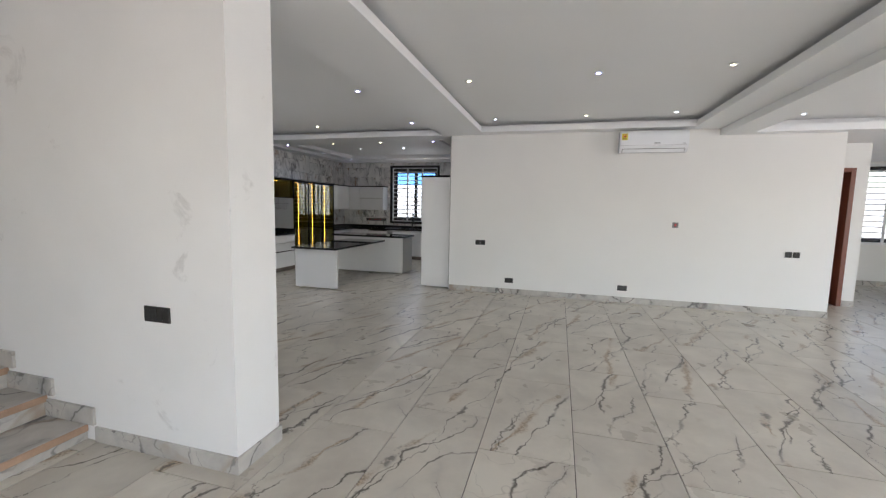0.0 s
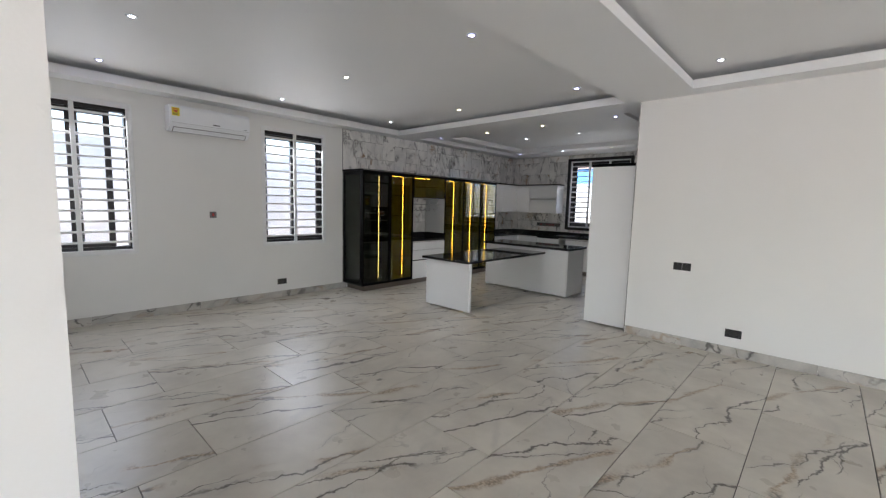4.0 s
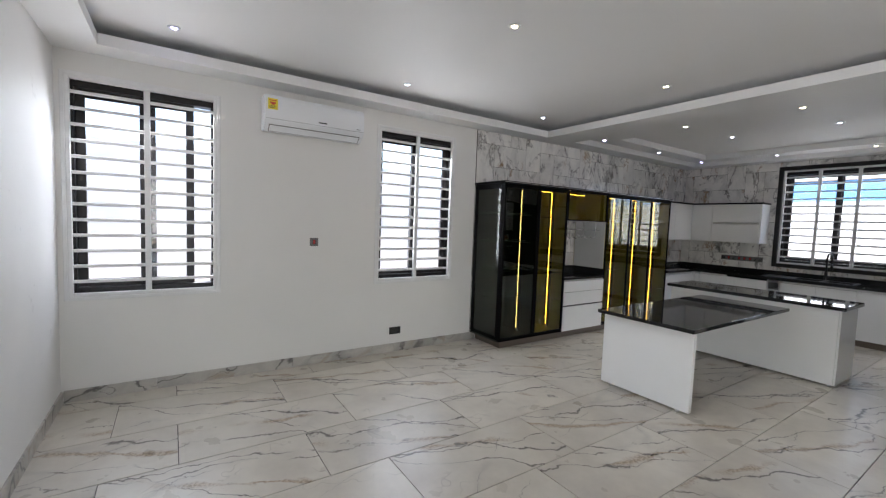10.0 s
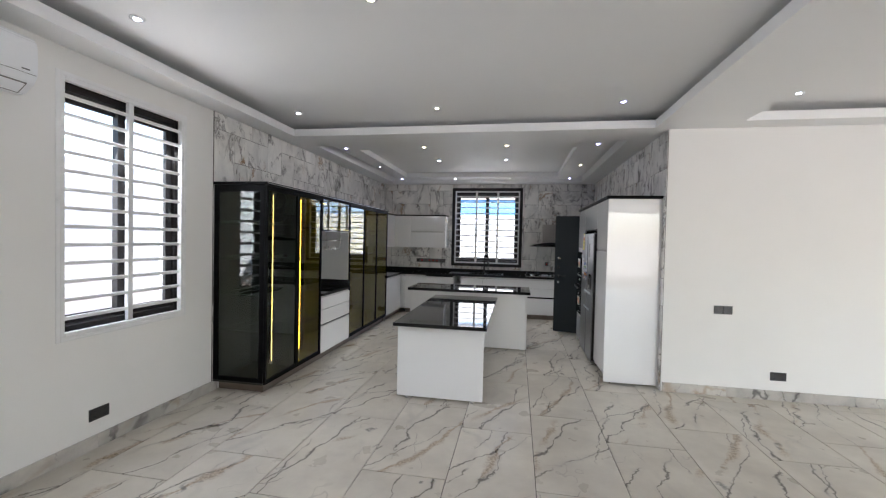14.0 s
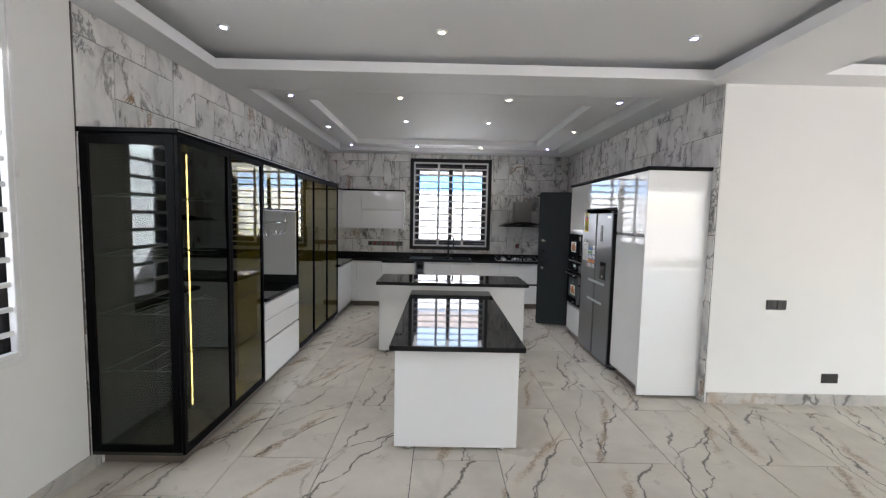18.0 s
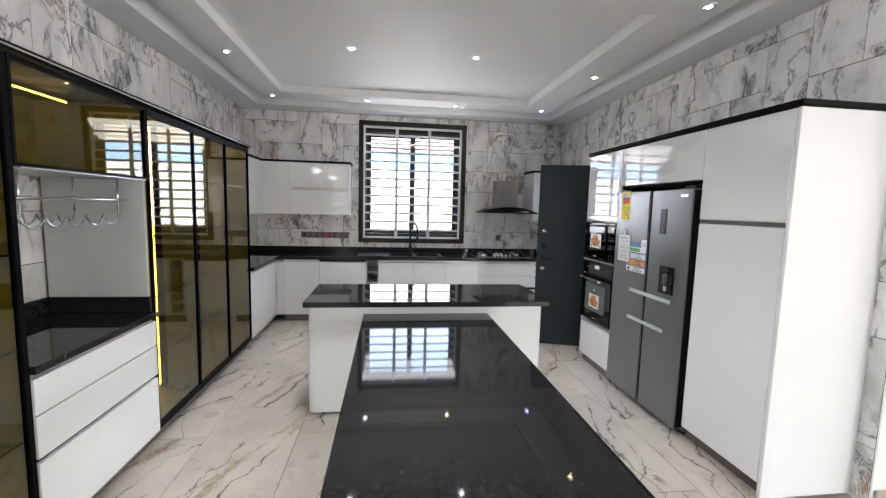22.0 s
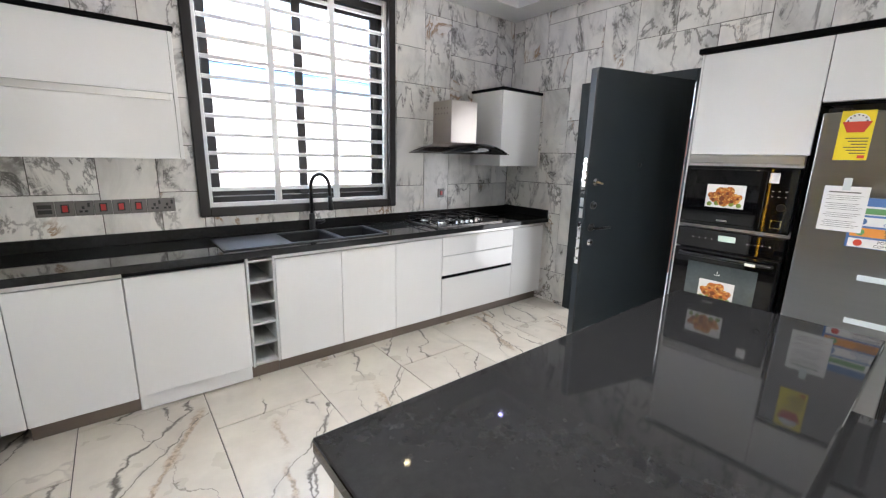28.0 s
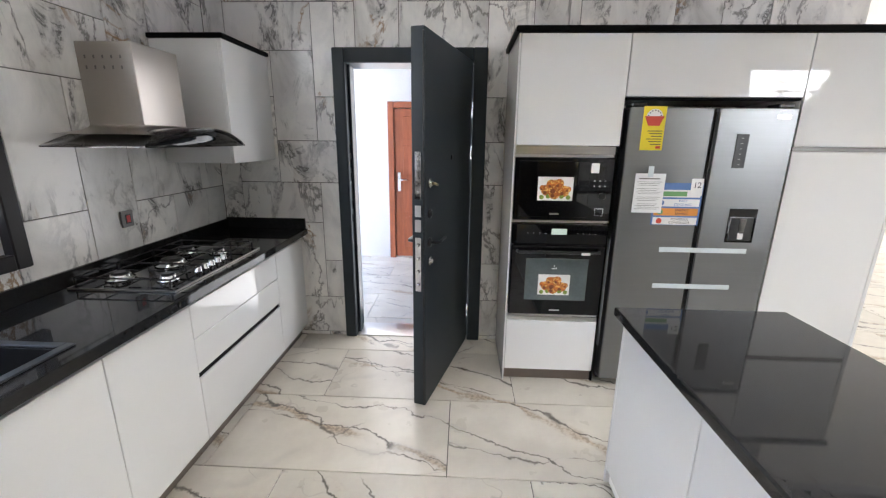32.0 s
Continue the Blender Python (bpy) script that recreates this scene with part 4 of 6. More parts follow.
def display_unit(y0, y1, pane_mat, back_mat, label, glass_end=False, shelves=(0.565, 0.94, 1.315, 1.685), racks=False, lit_top=False, s=0.0095):
    u = thing("display_cabinet", ((GX + GB) / 2, (y0 + y1) / 2, 0), label, "cabinet", "glass cabinets")
    xf = GX - 0.024
    ledge("plinth", (GB, y0 + (0.09 if glass_end else 0.0), 0.0), (GX - 0.075, y1, 0.098), PLINTH, u, "brown metallic plinth")
    ledge("back", (GB, y0 + 0.02, 0.12), (GB + 0.012, y1 - 0.02, 2.05), back_mat, u)
    ledge("base", (GB, y0, 0.10), (xf, y1, 0.12), back_mat, u)
    ledge("top", (GB, y0, 2.05), (xf, y1, 2.07), BLACK, u)
    ledge("side", (GB, y1 - 0.02, 0.12), (xf, y1, 2.05), back_mat, u)
    if glass_end:
        for a, b, z0, z1 in ((GB, GB + 0.05, 0.12, 2.05), (xf - 0.05, xf, 0.12, 2.05), (GB + 0.05, xf - 0.05, 0.12, 0.165), (GB + 0.05, xf - 0.05, 2.005, 2.05)):
            ledge("end_frame", (a, y0, z0), (b, y0 + 0.022, z1), BLACK, u, "black aluminium frame")
        block("end_glass", (GB + 0.05, y0 + 0.008, 0.165), (xf - 0.05, y0 + 0.013, 2.005), pane_mat, u, 0, "smoked glass end")
    else:
        ledge("side", (GB, y0, 0.12), (xf, y0 + 0.018, 2.05), back_mat, u)
    door = thing_part("door", u)
    for a, b, z0, z1 in ((y0 + 0.002, y0 + s, 0.105, 2.065), (y1 - s, y1 - 0.002, 0.105, 2.065), (y0 + s, y1 - s, 0.105, 0.15), (y0 + s, y1 - s, 2.02, 2.065)):
        ledge("stile", (xf + 0.002, a, z0), (GX, b, z1), BLACK, door)
    block("pane", (xf + 0.009, y0 + s, 0.15), (xf + 0.014, y1 - s, 2.02), pane_mat, door, 0, "tinted glass pane")
    for z in shelves:
        shelf = block("shelf", (GB + 0.014, y0 + 0.022, z - 0.007), (xf - 0.009, y1 - 0.022, z - 0.001), PANE, u, 0, "clear glass shelf")
        ledge("edge", (xf - 0.0085, y0 + 0.022, z - 0.008), (xf - 0.003, y1 - 0.022, z), BLACK, shelf, "black shelf edge")
    lx = -5.878 if racks else -5.857
    ledge("light_channel", (lx - 0.05, y1 - 0.0208, 0.14), (lx + 0.05, y1 - 0.0202, 2.04), BLACK, u)
    block("led_strip", (lx - 0.007, y1 - 0.027, 0.16), (lx, y1 - 0.021, 2.03), GOLDLED if racks else LED, u, 0, "glowing warm light strip")
    if lit_top:
        block("led_strip", (-5.864, y0 + 0.03, 2.036), (-5.857, y1 - 0.035, 2.043), LED, u, 0, "glowing warm light strip")
    if racks:
        for z in (0.62, 0.98, 1.34, 1.70):
            bm = bmesh.new()
            for k in range(3):
                add_tube(bm, [(GB + 0.05 + 0.16 * k, y0 + 0.06, z), (GB + 0.12 + 0.16 * k, y0 + 0.20, z + 0.03), (GB + 0.05 + 0.16 * k, y0 + 0.36, z), (GB + 0.10 + 0.16 * k, y1 - 0.06, z + 0.03)], 0.0042, 6)
            add_tube(bm, [(GB + 0.03, y0 + 0.05, z), (xf - 0.06, y0 + 0.05, z)], 0.0042, 6)
            add_tube(bm, [(GB + 0.03, y1 - 0.05, z), (xf - 0.06, y1 - 0.05, z)], 0.0042, 6)
            part("bottle_rack", bm, ALU, u, "chrome wire bottle rack")
    return u


def thing_part(name, parent):
    """An empty part, one level under its thing, that carries smaller pieces."""
    ob = new(name)
    ob.empty_display_size = 0.05
    ob.parent = parent
    ob["base"] = list(parent.matrix_world.translation)
    return ob


display_unit(5.10, 5.70, SMOKE, CARCASS, "tall smoked glass display cabinet with wire racks and lit strip", True, (), True, s=0.03)
display_unit(5.70, 6.26, AMBER, OLIVE, "tall bronze glass display cabinet with dark shelves", lit_top=True, s=0.028)
display_unit(7.14, 7.72, AMBER, OLIVE, "tall bronze glass display cabinet beside the open niche", lit_top=True)
display_unit(7.72, 8.31, AMBER, OLIVE, "tall bronze glass display cabinet with warm light strip", lit_top=True)
display_unit(8.31, 8.885, AMBER, OLIVE, "tall bronze glass display cabinet at the end of the row", lit_top=True)

top = thing("cabinet_top", ((GX + GB) / 2, 7.0, 2.07), "thin black top board along the glass cabinets", "top board")
block("board", (GB, 5.075, 2.071), (GX + 0.02, 8.90, 2.098), BLACK, top, 0.006)
block("edge", (GX + 0.0205, 5.075, 2.080), (GX + 0.0235, 8.90, 2.087), ALU, top, 0.001)

niche = thing("niche_cabinet", (-5.88, 6.70, 0), "open coffee niche with black counter, white drawers and bronze flap", "cabinet")
xf = GX - 0.024
ledge("plinth", (GB, 6.26, 0.0), (GX - 0.075, 7.14, 0.098), PLINTH, niche, "brown metallic plinth")
ledge("body", (GB, 6.262, 0.10), (xf - 0.002, 7.138, 0.826), MATTWHITE, niche)
for z0, z1 in ((0.105, 0.448), (0.468, 0.648), (0.654, 0.806)):
    block("drawer", (xf, 6.266, z0), (GX + 0.004, 7.134, z1), LACQUER, niche, 0.002, "glossy white drawer front")
ledge("pull_channel", (xf - 0.001, 6.266, 0.449), (xf + 0.008, 7.134, 0.467), BLACK, niche)
ledge("pull_channel", (xf - 0.001, 6.266, 0.808), (xf + 0.008, 7.134, 0.826), ALU, niche)
block("worktop", (GB, 6.262, 0.828), (GX + 0.02, 7.138, 0.862), GRANITE, niche, 0.004, "black granite worktop")
block("upstand", (GB, 6.264, 0.863), (GB + 0.02, 7.136, 0.955), GRANITE, niche, 0.002)
block("upstand", (GB + 0.021, 7.116, 0.863), (GX - 0.01, 7.136, 0.955), GRANITE, niche, 0.002)
ledge("side_panel", (GB + 0.021, 7.121, 0.956), (xf, 7.137, 1.648), GREYBOARD, niche, "plain light grey side panel")
ledge("side_panel", (GB + 0.021, 6.263, 0.863), (xf, 6.279, 1.648), GREYBOARD, niche)
ledge("flap_box", (GB, 6.262, 1.65), (xf - 0.05, 7.138, 1.668), GREYBOARD, niche)
ledge("flap_box", (GB, 6.262, 1.669), (GB + 0.012, 7.138, 2.068), OLIVE, niche)
ledge("flap_box", (GB + 0.013, 6.262, 1.669), (xf - 0.004, 6.278, 2.068), OLIVE, niche)
ledge("flap_box", (GB + 0.013, 7.122, 1.669), (xf - 0.004, 7.138, 2.068), OLIVE, niche)
flap = thing_part("flap", niche)
for a, b, z0, z1 in ((6.264, 6.278, 1.652, 2.066), (7.122, 7.136, 1.652, 2.066), (6.278, 7.122, 1.652, 1.666), (6.278, 7.122, 2.048, 2.066)):
    ledge("stile", (xf, a, z0), (GX, b, z1), BLACK, flap)
block("pane", (xf + 0.007, 6.278, 1.666), (xf + 0.012, 7.122, 2.048), AMBER, flap, 0, "bronze glass pane")
ledge("flap_edge", (xf - 0.045, 6.29, 1.645), (GX + 0.002, 7.11, 1.6515), ALU, niche)
block("led_strip", (-5.901, 6.30, 2.038), (-5.894, 7.0, 2.045), LED, niche, 0, "glowing warm light strip")
rail = thing("utensil_rail", (-5.78, 6.7, 1.645), "chrome hanging rail with wavy hooks under the cabinet", "rack")
for x in (-5.89, -5.67):
    for y in (6.38, 7.0):
        part("hanger", add_tube(bmesh.new(), [(x, y, 1.649), (x, y, 1.46)], 0.006, 8), CHROME, rail)
part("tray", add_tube(bmesh.new(), [(-5.89, 6.36, 1.53), (-5.67, 6.36, 1.53), (-5.65, 6.38, 1.53), (-5.65, 7.03, 1.53), (-5.67, 7.08, 1.53), (-5.89, 7.08, 1.53), (-5.91, 7.03, 1.53), (-5.91, 6.38, 1.53), (-5.89, 6.36, 1.53)], 0.0075, 8), CHROME, rail)
for k in range(4):
    part("rod", add_tube(bmesh.new(), [(-5.86 + 0.055 * k, 6.365, 1.53), (-5.86 + 0.055 * k, 7.045, 1.53)], 0.0045, 6), CHROME, rail)
for x in (-5.89, -5.67):
    part("hook_wave", add_tube(bmesh.new(), [(x, 6.38 + 0.0155 * i, 1.452 - 0.05 * abs(math.sin(i * math.pi / 8)) ** 0.6) for i in range(41)], 0.0055, 6), CHROME, rail)

# ---- islands ----
table = thing("breakfast_table", (-3.89, 5.4, 0), "white breakfast bar with polished black granite top", "table")
block("top", (-4.352, 5.313, 0.722), (-3.436, 7.436, 0.757), GRANITE, table, 0.006, "polished black granite slab", 2)
block("leg_panel", (-4.32, 5.385, 0.022), (-3.467, 5.435, 0.7215), LACQUER, table, 0.003, "glossy white support panel")
block("apron", (-4.05, 5.436, 0.66), (-3.74, 7.43, 0.7215), LACQUER, table, 0.003)
for x in (-4.22, -3.57):
    part("foot", add_lathe(bmesh.new(), (x, 5.41, 0), [(0.018, 0), (0.018, 0.012), (0.012, 0.0225)], 12), ALU, table)

island = thing("kitchen_island", (-3.87, 7.75, 0), "white lacquered kitchen island with black granite top", "island")
block("top", (-4.767, 7.388, 0.814), (-2.975, 8.078, 0.853), GRANITE, island, 0.006, "polished black granite slab", 2)
block("body", (-4.715, 7.452, 0.024), (-3.035, 8.03, 0.8135), MATTWHITE, island, 0.003)
block("side_panel", (-4.735, 7.447, 0.022), (-4.7155, 8.048, 0.8135), LACQUER, island, 0.002)
block("side_panel", (-3.0345, 7.447, 0.022), (-3.015, 8.048, 0.8135), LACQUER, island, 0.002)
block("front_panel", (-4.715, 7.440, 0.022), (-3.035, 7.4515, 0.8135), LACQUER, island, 0.002, "glossy white panel")
for i in range(3):
    x = -4.713 + i * 0.5595
    block("door", (x, 8.031, 0.10), (x + 0.556, 8.049, 0.79), LACQUER, island, 0.002, "glossy white cupboard door")
for x in (-4.68, -3.07):
    for y in (7.48, 8.0):
        part("foot", add_lathe(bmesh.new(), (x, y, 0), [(0.018, 0), (0.018, 0.012), (0.012, 0.0245)], 12), ALU, island)

# ---- tall units, oven column and refrigerator ----
TX = -2.19
pantry = thing("pantry_cabinet", (-1.9, 6.62, 0), "tall glossy white pantry cabinet with plain end panel", "cabinet")
block("end_panel", (TX, 6.306, 0.02), (XR - 0.004, 6.328, 2.072), LACQUER, pantry, 0.002, "glossy white end panel")
block("body", (TX + 0.022, 6.329, 0.10), (XR - 0.004, 6.915, 2.072), MATTWHITE, pantry, 0.002)
block("plinth", (TX + 0.07, 6.329, 0.0), (TX + 0.085, 6.915, 0.0985), PLINTH, pantry, 0.001)
block("door", (TX, 6.331, 0.10), (TX + 0.02, 6.913, 1.475), LACQUER, pantry, 0.002, "tall glossy white door")
block("door", (TX, 6.331, 1.503), (TX + 0.02, 6.913, 2.07), LACQUER, pantry, 0.002, "glossy white upper door")
block("handle_channel", (TX + 0.006, 6.331, 1.477), (TX + 0.0195, 6.913, 1.501), GREYPLATE, pantry, 0.001, "dark aluminium pull channel")
bridge = thing("bridge_cabinet", (-1.9, 7.38, 1.78), "white bridging cabinet over the refrigerator", "cabinet")
block("body", (TX + 0.022, 6.917, 1.755), (XR - 0.004, 7.845, 2.072), MATTWHITE, bridge, 0.002)
block("flap", (TX, 6.917, 1.757), (TX + 0.02, 7.845, 2.07), LACQUER, bridge, 0.002, "glossy white flap")
# black strip drawn as the shadow line under the flap
block("pull_edge", (TX + 0.01, 6.917, 1.742), (TX + 0.06, 7.845, 1.754), BLACK, bridge, 0.001)
column = thing("oven_cabinet", (-1.9, 8.15, 0), "white tall cabinet holding microwave and oven", "cabinet")
block("side_panel", (TX, 8.425, 0.0), (XR - 0.004, 8.436, 2.072), LACQUER, column, 0.002)
block("side_panel", (TX + 0.022, 7.847, 0.0), (XR - 0.004, 7.862, 2.072), BLACK, column, 0.002)
block("back", (XR - 0.03, 7.863, 0.1), (XR - 0.004, 8.424, 2.072), MATTWHITE, column, 0.001)
for z0, z1 in ((0.45, 0.47), (1.05, 1.068), (1.43, 1.445), (2.055, 2.072)):
    block("shelf", (TX + 0.022, 7.863, z0), (XR - 0.031, 8.424, z1), MATTWHITE, column, 0.001)
block("plinth", (TX + 0.035, 7.863, 0.0), (TX + 0.05, 8.424, 0.082), PLINTH, column, 0.001)
block("drawer", (TX, 7.865, 0.084), (TX + 0.02, 8.423, 0.425), LACQUER, column, 0.002, "glossy white drawer front")
block("pull_channel", (TX + 0.006, 7.865, 0.427), (TX + 0.02, 8.423, 0.449), ALU, column, 0.001)
block("upper_door", (TX, 7.849, 1.495), (TX + 0.02, 8.423, 2.07), LACQUER, column, 0.002, "glossy white upper door")
block("pull_channel", (TX + 0.006, 7.865, 1.447), (TX + 0.02, 8.423, 1.492), ALU, column, 0.001, "aluminium pull channel")
run_top = thing("tall_unit_top", (-1.9, 7.37, 2.073), "thin black top board along the tall units", "top board")
block("board", (TX - 0.018, 6.29, 2.074), (XR - 0.004, 8.455, 2.106), BLACK, run_top, 0.006)


def picture_sticker(parent, x, y, z, w, h):
    """A printed food photograph of loose shapes on white paper."""
    st = block("picture_sticker", (x - 0.0012, y - w / 2, z - h / 2), (x, y + w / 2, z + h / 2), PAPER, parent, 0, "sticker with a roast chicken photograph")
    bm, dark = bmesh.new(), bmesh.new()
    for k, (du, dv, r) in enumerate(((0.0, 0.05, 0.34), (-0.24, -0.10, 0.24), (0.25, -0.06, 0.23), (-0.10, 0.22, 0.20), (0.13, 0.20, 0.19), (0.02, -0.18, 0.26), (-0.36, -0.02, 0.13), (0.37, 0.03, 0.12))):
        add_lathe(bm, (x - 0.0013 - 0.00012 * k, y + w * du, z + h * dv), [(h * r, 0), (h * r * 0.97, -0.0001)], 14, "x")
        add_lathe(dark, (x - 0.0026 - 0.00012 * k, y + w * du + h * r * 0.3, z + h * dv - h * r * 0.45), [(h * r * 0.34, 0), (h * r * 0.32, -0.0001)], 8, "x")
    tagged(part("crust", dark, CRUST, st), kind="stuff")
    part("roast", bm, ROAST, st)
    bm = bmesh.new()
    for k in range(5):
        add_lathe(bm, (x - 0.0013, y + w * (-0.38 + 0.19 * k), z - h * (0.36 - 0.04 * (k % 2))), [(h * 0.10, 0), (h * 0.10, -0.0006)], 10, "x")
    part("salad", bm, SALAD, st)
    return st


mw = thing("microwave_oven", (TX, 8.14, 1.07), "black built-in microwave with a food photograph sticker", "microwave")
block("body", (TX + 0.004, 7.885, 1.072), (XR - 0.06, 8.405, 1.428), BLACKPLASTIC, mw, 0.003)
block("front_frame", (TX - 0.012, 7.866, 1.070), (TX + 0.0035, 8.422, 1.428), BLACKGLASS, mw, 0.004)
block("glass_door", (TX - 0.022, 8.0, 1.09), (TX - 0.0125, 8.405, 1.412), BLACKGLASS, mw, 0.004, "black glass door")
block("trim", (TX - 0.0150, 7.866, 1.062), (TX + 0.0, 8.422, 1.0695), ALU, mw, 0.001)
picture_sticker(mw, TX - 0.0222, 8.19, 1.255, 0.20, 0.135)
block("energy_label", (TX - 0.0133, 7.95, 1.345), (TX - 0.0122, 7.995, 1.40), PAPER, mw, 0, "small white and yellow sticker")
part("dial", add_lathe(bmesh.new(), (TX - 0.0122, 7.92, 1.215), [(0.02, 0), (0.02, -0.006), (0.016, -0.009)], 20, "x"), BLACKPLASTIC, mw)
for i in range(6):
    block("key", (TX - 0.0130, 7.905 + 0.03 * (i % 3), 1.30 - 0.03 * (i // 3)), (TX - 0.0122, 7.913 + 0.03 * (i % 3), 1.304 - 0.03 * (i // 3)), PAPER, mw, 0)
bm = bmesh.new()
for a, b, z0, z1 in ((7.905, 7.955, 1.10, 1.104), (7.905, 7.955, 1.14, 1.144), (7.905, 7.909, 1.104, 1.14), (7.951, 7.955, 1.104, 1.14)):
    add_box(bm, (TX - 0.0136, a, z0), (TX - 0.0122, b, z1))
part("open_button", bm, CHROME, mw, "square chrome-edged button")
block("brand_plate", (TX - 0.0228, 8.16, 1.105), (TX - 0.0222, 8.215, 1.114), ALU, mw, 0)

oven = thing("oven", (TX, 8.14, 0.47), "black built-in oven with glass door and food sticker", "oven")
block("body", (TX + 0.004, 7.885, 0.472), (XR - 0.06, 8.405, 1.045), BLACKPLASTIC, oven, 0.003)
block("control_panel", (TX - 0.014, 7.866, 0.925), (TX + 0.0035, 8.422, 1.048), BLACKGLASS, oven, 0.004)
block("door", (TX - 0.022, 7.868, 0.478), (TX + 0.0035, 8.42, 0.918), BLACKGLASS, oven, 0.005, "black glass oven door")
block("window", (TX - 0.0228, 7.96, 0.575), (TX - 0.0222, 8.33, 0.84), surface("oven_window", (0.10, 0.12, 0.12), 0.05, vary=0.2, scale=4, bump=0.0), oven, 0, "grey oven window")
block("display", (TX - 0.0150, 8.10, 0.985), (TX - 0.0142, 8.19, 1.02), SCREEN, oven, 0, "small dull green display")
hb = part("handle", add_tube(bmesh.new(), [(TX - 0.022, 8.385, 0.885), (TX - 0.055, 8.38, 0.888), (TX - 0.06, 8.30, 0.888), (TX - 0.06, 7.99, 0.888), (TX - 0.055, 7.91, 0.888), (TX - 0.022, 7.905, 0.885)], 0.010, 10), BLACKPLASTIC, oven, "black bar handle")
block("tag", (TX - 0.072, 7.97, 0.876), (TX - 0.069, 8.02, 0.892), PAPER, hb, 0, "small white tag")
picture_sticker(oven, TX - 0.0235, 8.155, 0.675, 0.19, 0.13)
bm = bmesh.new()
for a, b in (((8.145, 0.775), (8.175, 0.779)), ((8.145, 0.779), (8.149, 0.785)), ((8.158, 0.785), (8.162, 0.80))):
    add_box(bm, (TX - 0.0240, a[0], a[1]), (TX - 0.0232, b[0], b[1]))
part("warning_mark", bm, PAPER, oven)
for i in range(4):
    block("key", (TX - 0.0147, 8.22 + 0.035 * i, 0.990), (TX - 0.0142, 8.226 + 0.035 * i, 0.994), PAPER, oven, 0)
    block("key", (TX - 0.0147, 7.93 + 0.035 * i, 0.990), (TX - 0.0142, 7.936 + 0.035 * i, 0.994), PAPER, oven, 0)
block("brand_plate", (TX - 0.0228, 8.11, 0.505), (TX - 0.0222, 8.17, 0.513), PAPER, oven, 0)

FX = -2.225
fridge = thing("refrigerator", (-1.95, 7.38, 0), "grey steel double-door refrigerator with stickers and tape", "refrigerator")
block("body", (FX + 0.07, 6.945, 0.03), (XR - 0.04, 7.825, 1.702), FRIDGE, fridge, 0.006, "dark grey steel body")
block("plinth_grille", (FX + 0.085, 6.955, 0.012), (FX + 0.11, 7.815, 0.029), BLACKPLASTIC, fridge, 0.001)
for y0, y1 in ((6.945, 7.355), (7.385, 7.825)):
    fd = block("door", (FX, y0, 0.055), (FX + 0.068, y1, 1.70), FRIDGE, fridge, 0.006, "brushed grey steel door", 2)
    edge = y1 if y0 < 7 else y0
    side = 7.8252 if y0 > 7 else 6.9435
    # black strip that paints the shade of the gap beside the door
    block("side_edge", (FX + 0.012, side, 0.07), (FX + 0.068, side + 0.0013, 1.69), BLACKPLASTIC, fd, 0, "black strip for the shade beside the door")
    block("grip", (FX + 0.012, edge - 0.006, 0.08), (FX + 0.06, edge + 0.006, 1.68), BLACKPLASTIC, fd, 0.002, "recessed black grip")
# added black block: keeps the gap between the doors dark, as shade would
block("gasket", (FX + 0.025, 7.362, 0.06), (FX + 0.069, 7.378, 1.695), BLACKPLASTIC, fridge, 0.001)
for y in (7.0, 7.77):
    part("foot", add_lathe(bmesh.new(), (FX + 0.12, y, 0), [(0.022, 0), (0.022, 0.02), (0.012, 0.031)], 12), BLACKPLASTIC, fridge)
    block("hinge_cap", (FX + 0.02, y - 0.04, 1.7025), (FX + 0.12, y + 0.04, 1.722), BLACKPLASTIC, fridge, 0.004)
disp = block("dispenser", (FX - 0.004, 7.055, 0.965), (FX + 0.001, 7.210, 1.16), BLACKGLASS, fridge, 0.002, "black water dispenser")
block("recess", (FX - 0.006, 7.07, 0.975), (FX - 0.0038, 7.195, 1.108), BLACKPLASTIC, disp, 0.001)
part("spout", add_tube(bmesh.new(), [(FX - 0.010, 7.132, 1.105), (FX - 0.012, 7.132, 1.03)], [0.018, 0.012], 10), GREYPLATE, disp, "grey plastic spout")
block("lever", (FX - 0.012, 7.117, 0.985), (FX - 0.006, 7.147, 1.02), ALU, disp, 0.002)
ctl = block("control_strip", (FX - 0.003, 7.180, 1.385), (FX + 0.001, 7.245, 1.565), BLACKPLASTIC, fridge, 0.001, "black touch panel")
for i in range(6):
    block("symbol", (FX - 0.0037, 7.207, 1.402 + 0.028 * i), (FX - 0.003, 7.219, 1.406 + 0.028 * i), GREYPLATE, ctl, 0)
block("brand_plate", (FX - 0.002, 6.985, 1.645), (FX + 0.001, 7.055, 1.665), CHROME, fridge, 0.001)

energy = block("energy_label", (FX - 0.0012, 7.634, 1.475), (FX - 0.0002, 7.754, 1.705), YELLOW, fridge, 0, "yellow energy label with red dial")
bm = bmesh.new()
add_lathe(bm, (FX - 0.0014, 7.694, 1.648), [(0.044, 0), (0.044, -0.0006)], 24, "x")
part("dial", bm, PAPER, energy)
bm = bmesh.new()
for k in range(7):
    a = math.pi * (k + 0.5) / 7
    add_lathe(bm, (FX - 0.0021, 7.694 + 0.034 * math.cos(a), 1.650 + 0.034 * math.sin(a)), [(0.0035, 0), (0.0035, -0.0005)], 8, "x")
part("dial_dots", bm, INK, energy)
bm = bmesh.new()
q = [(-0.052, 1.654), (0.052, 1.654), (0.030, 1.604), (-0.030, 1.604)]
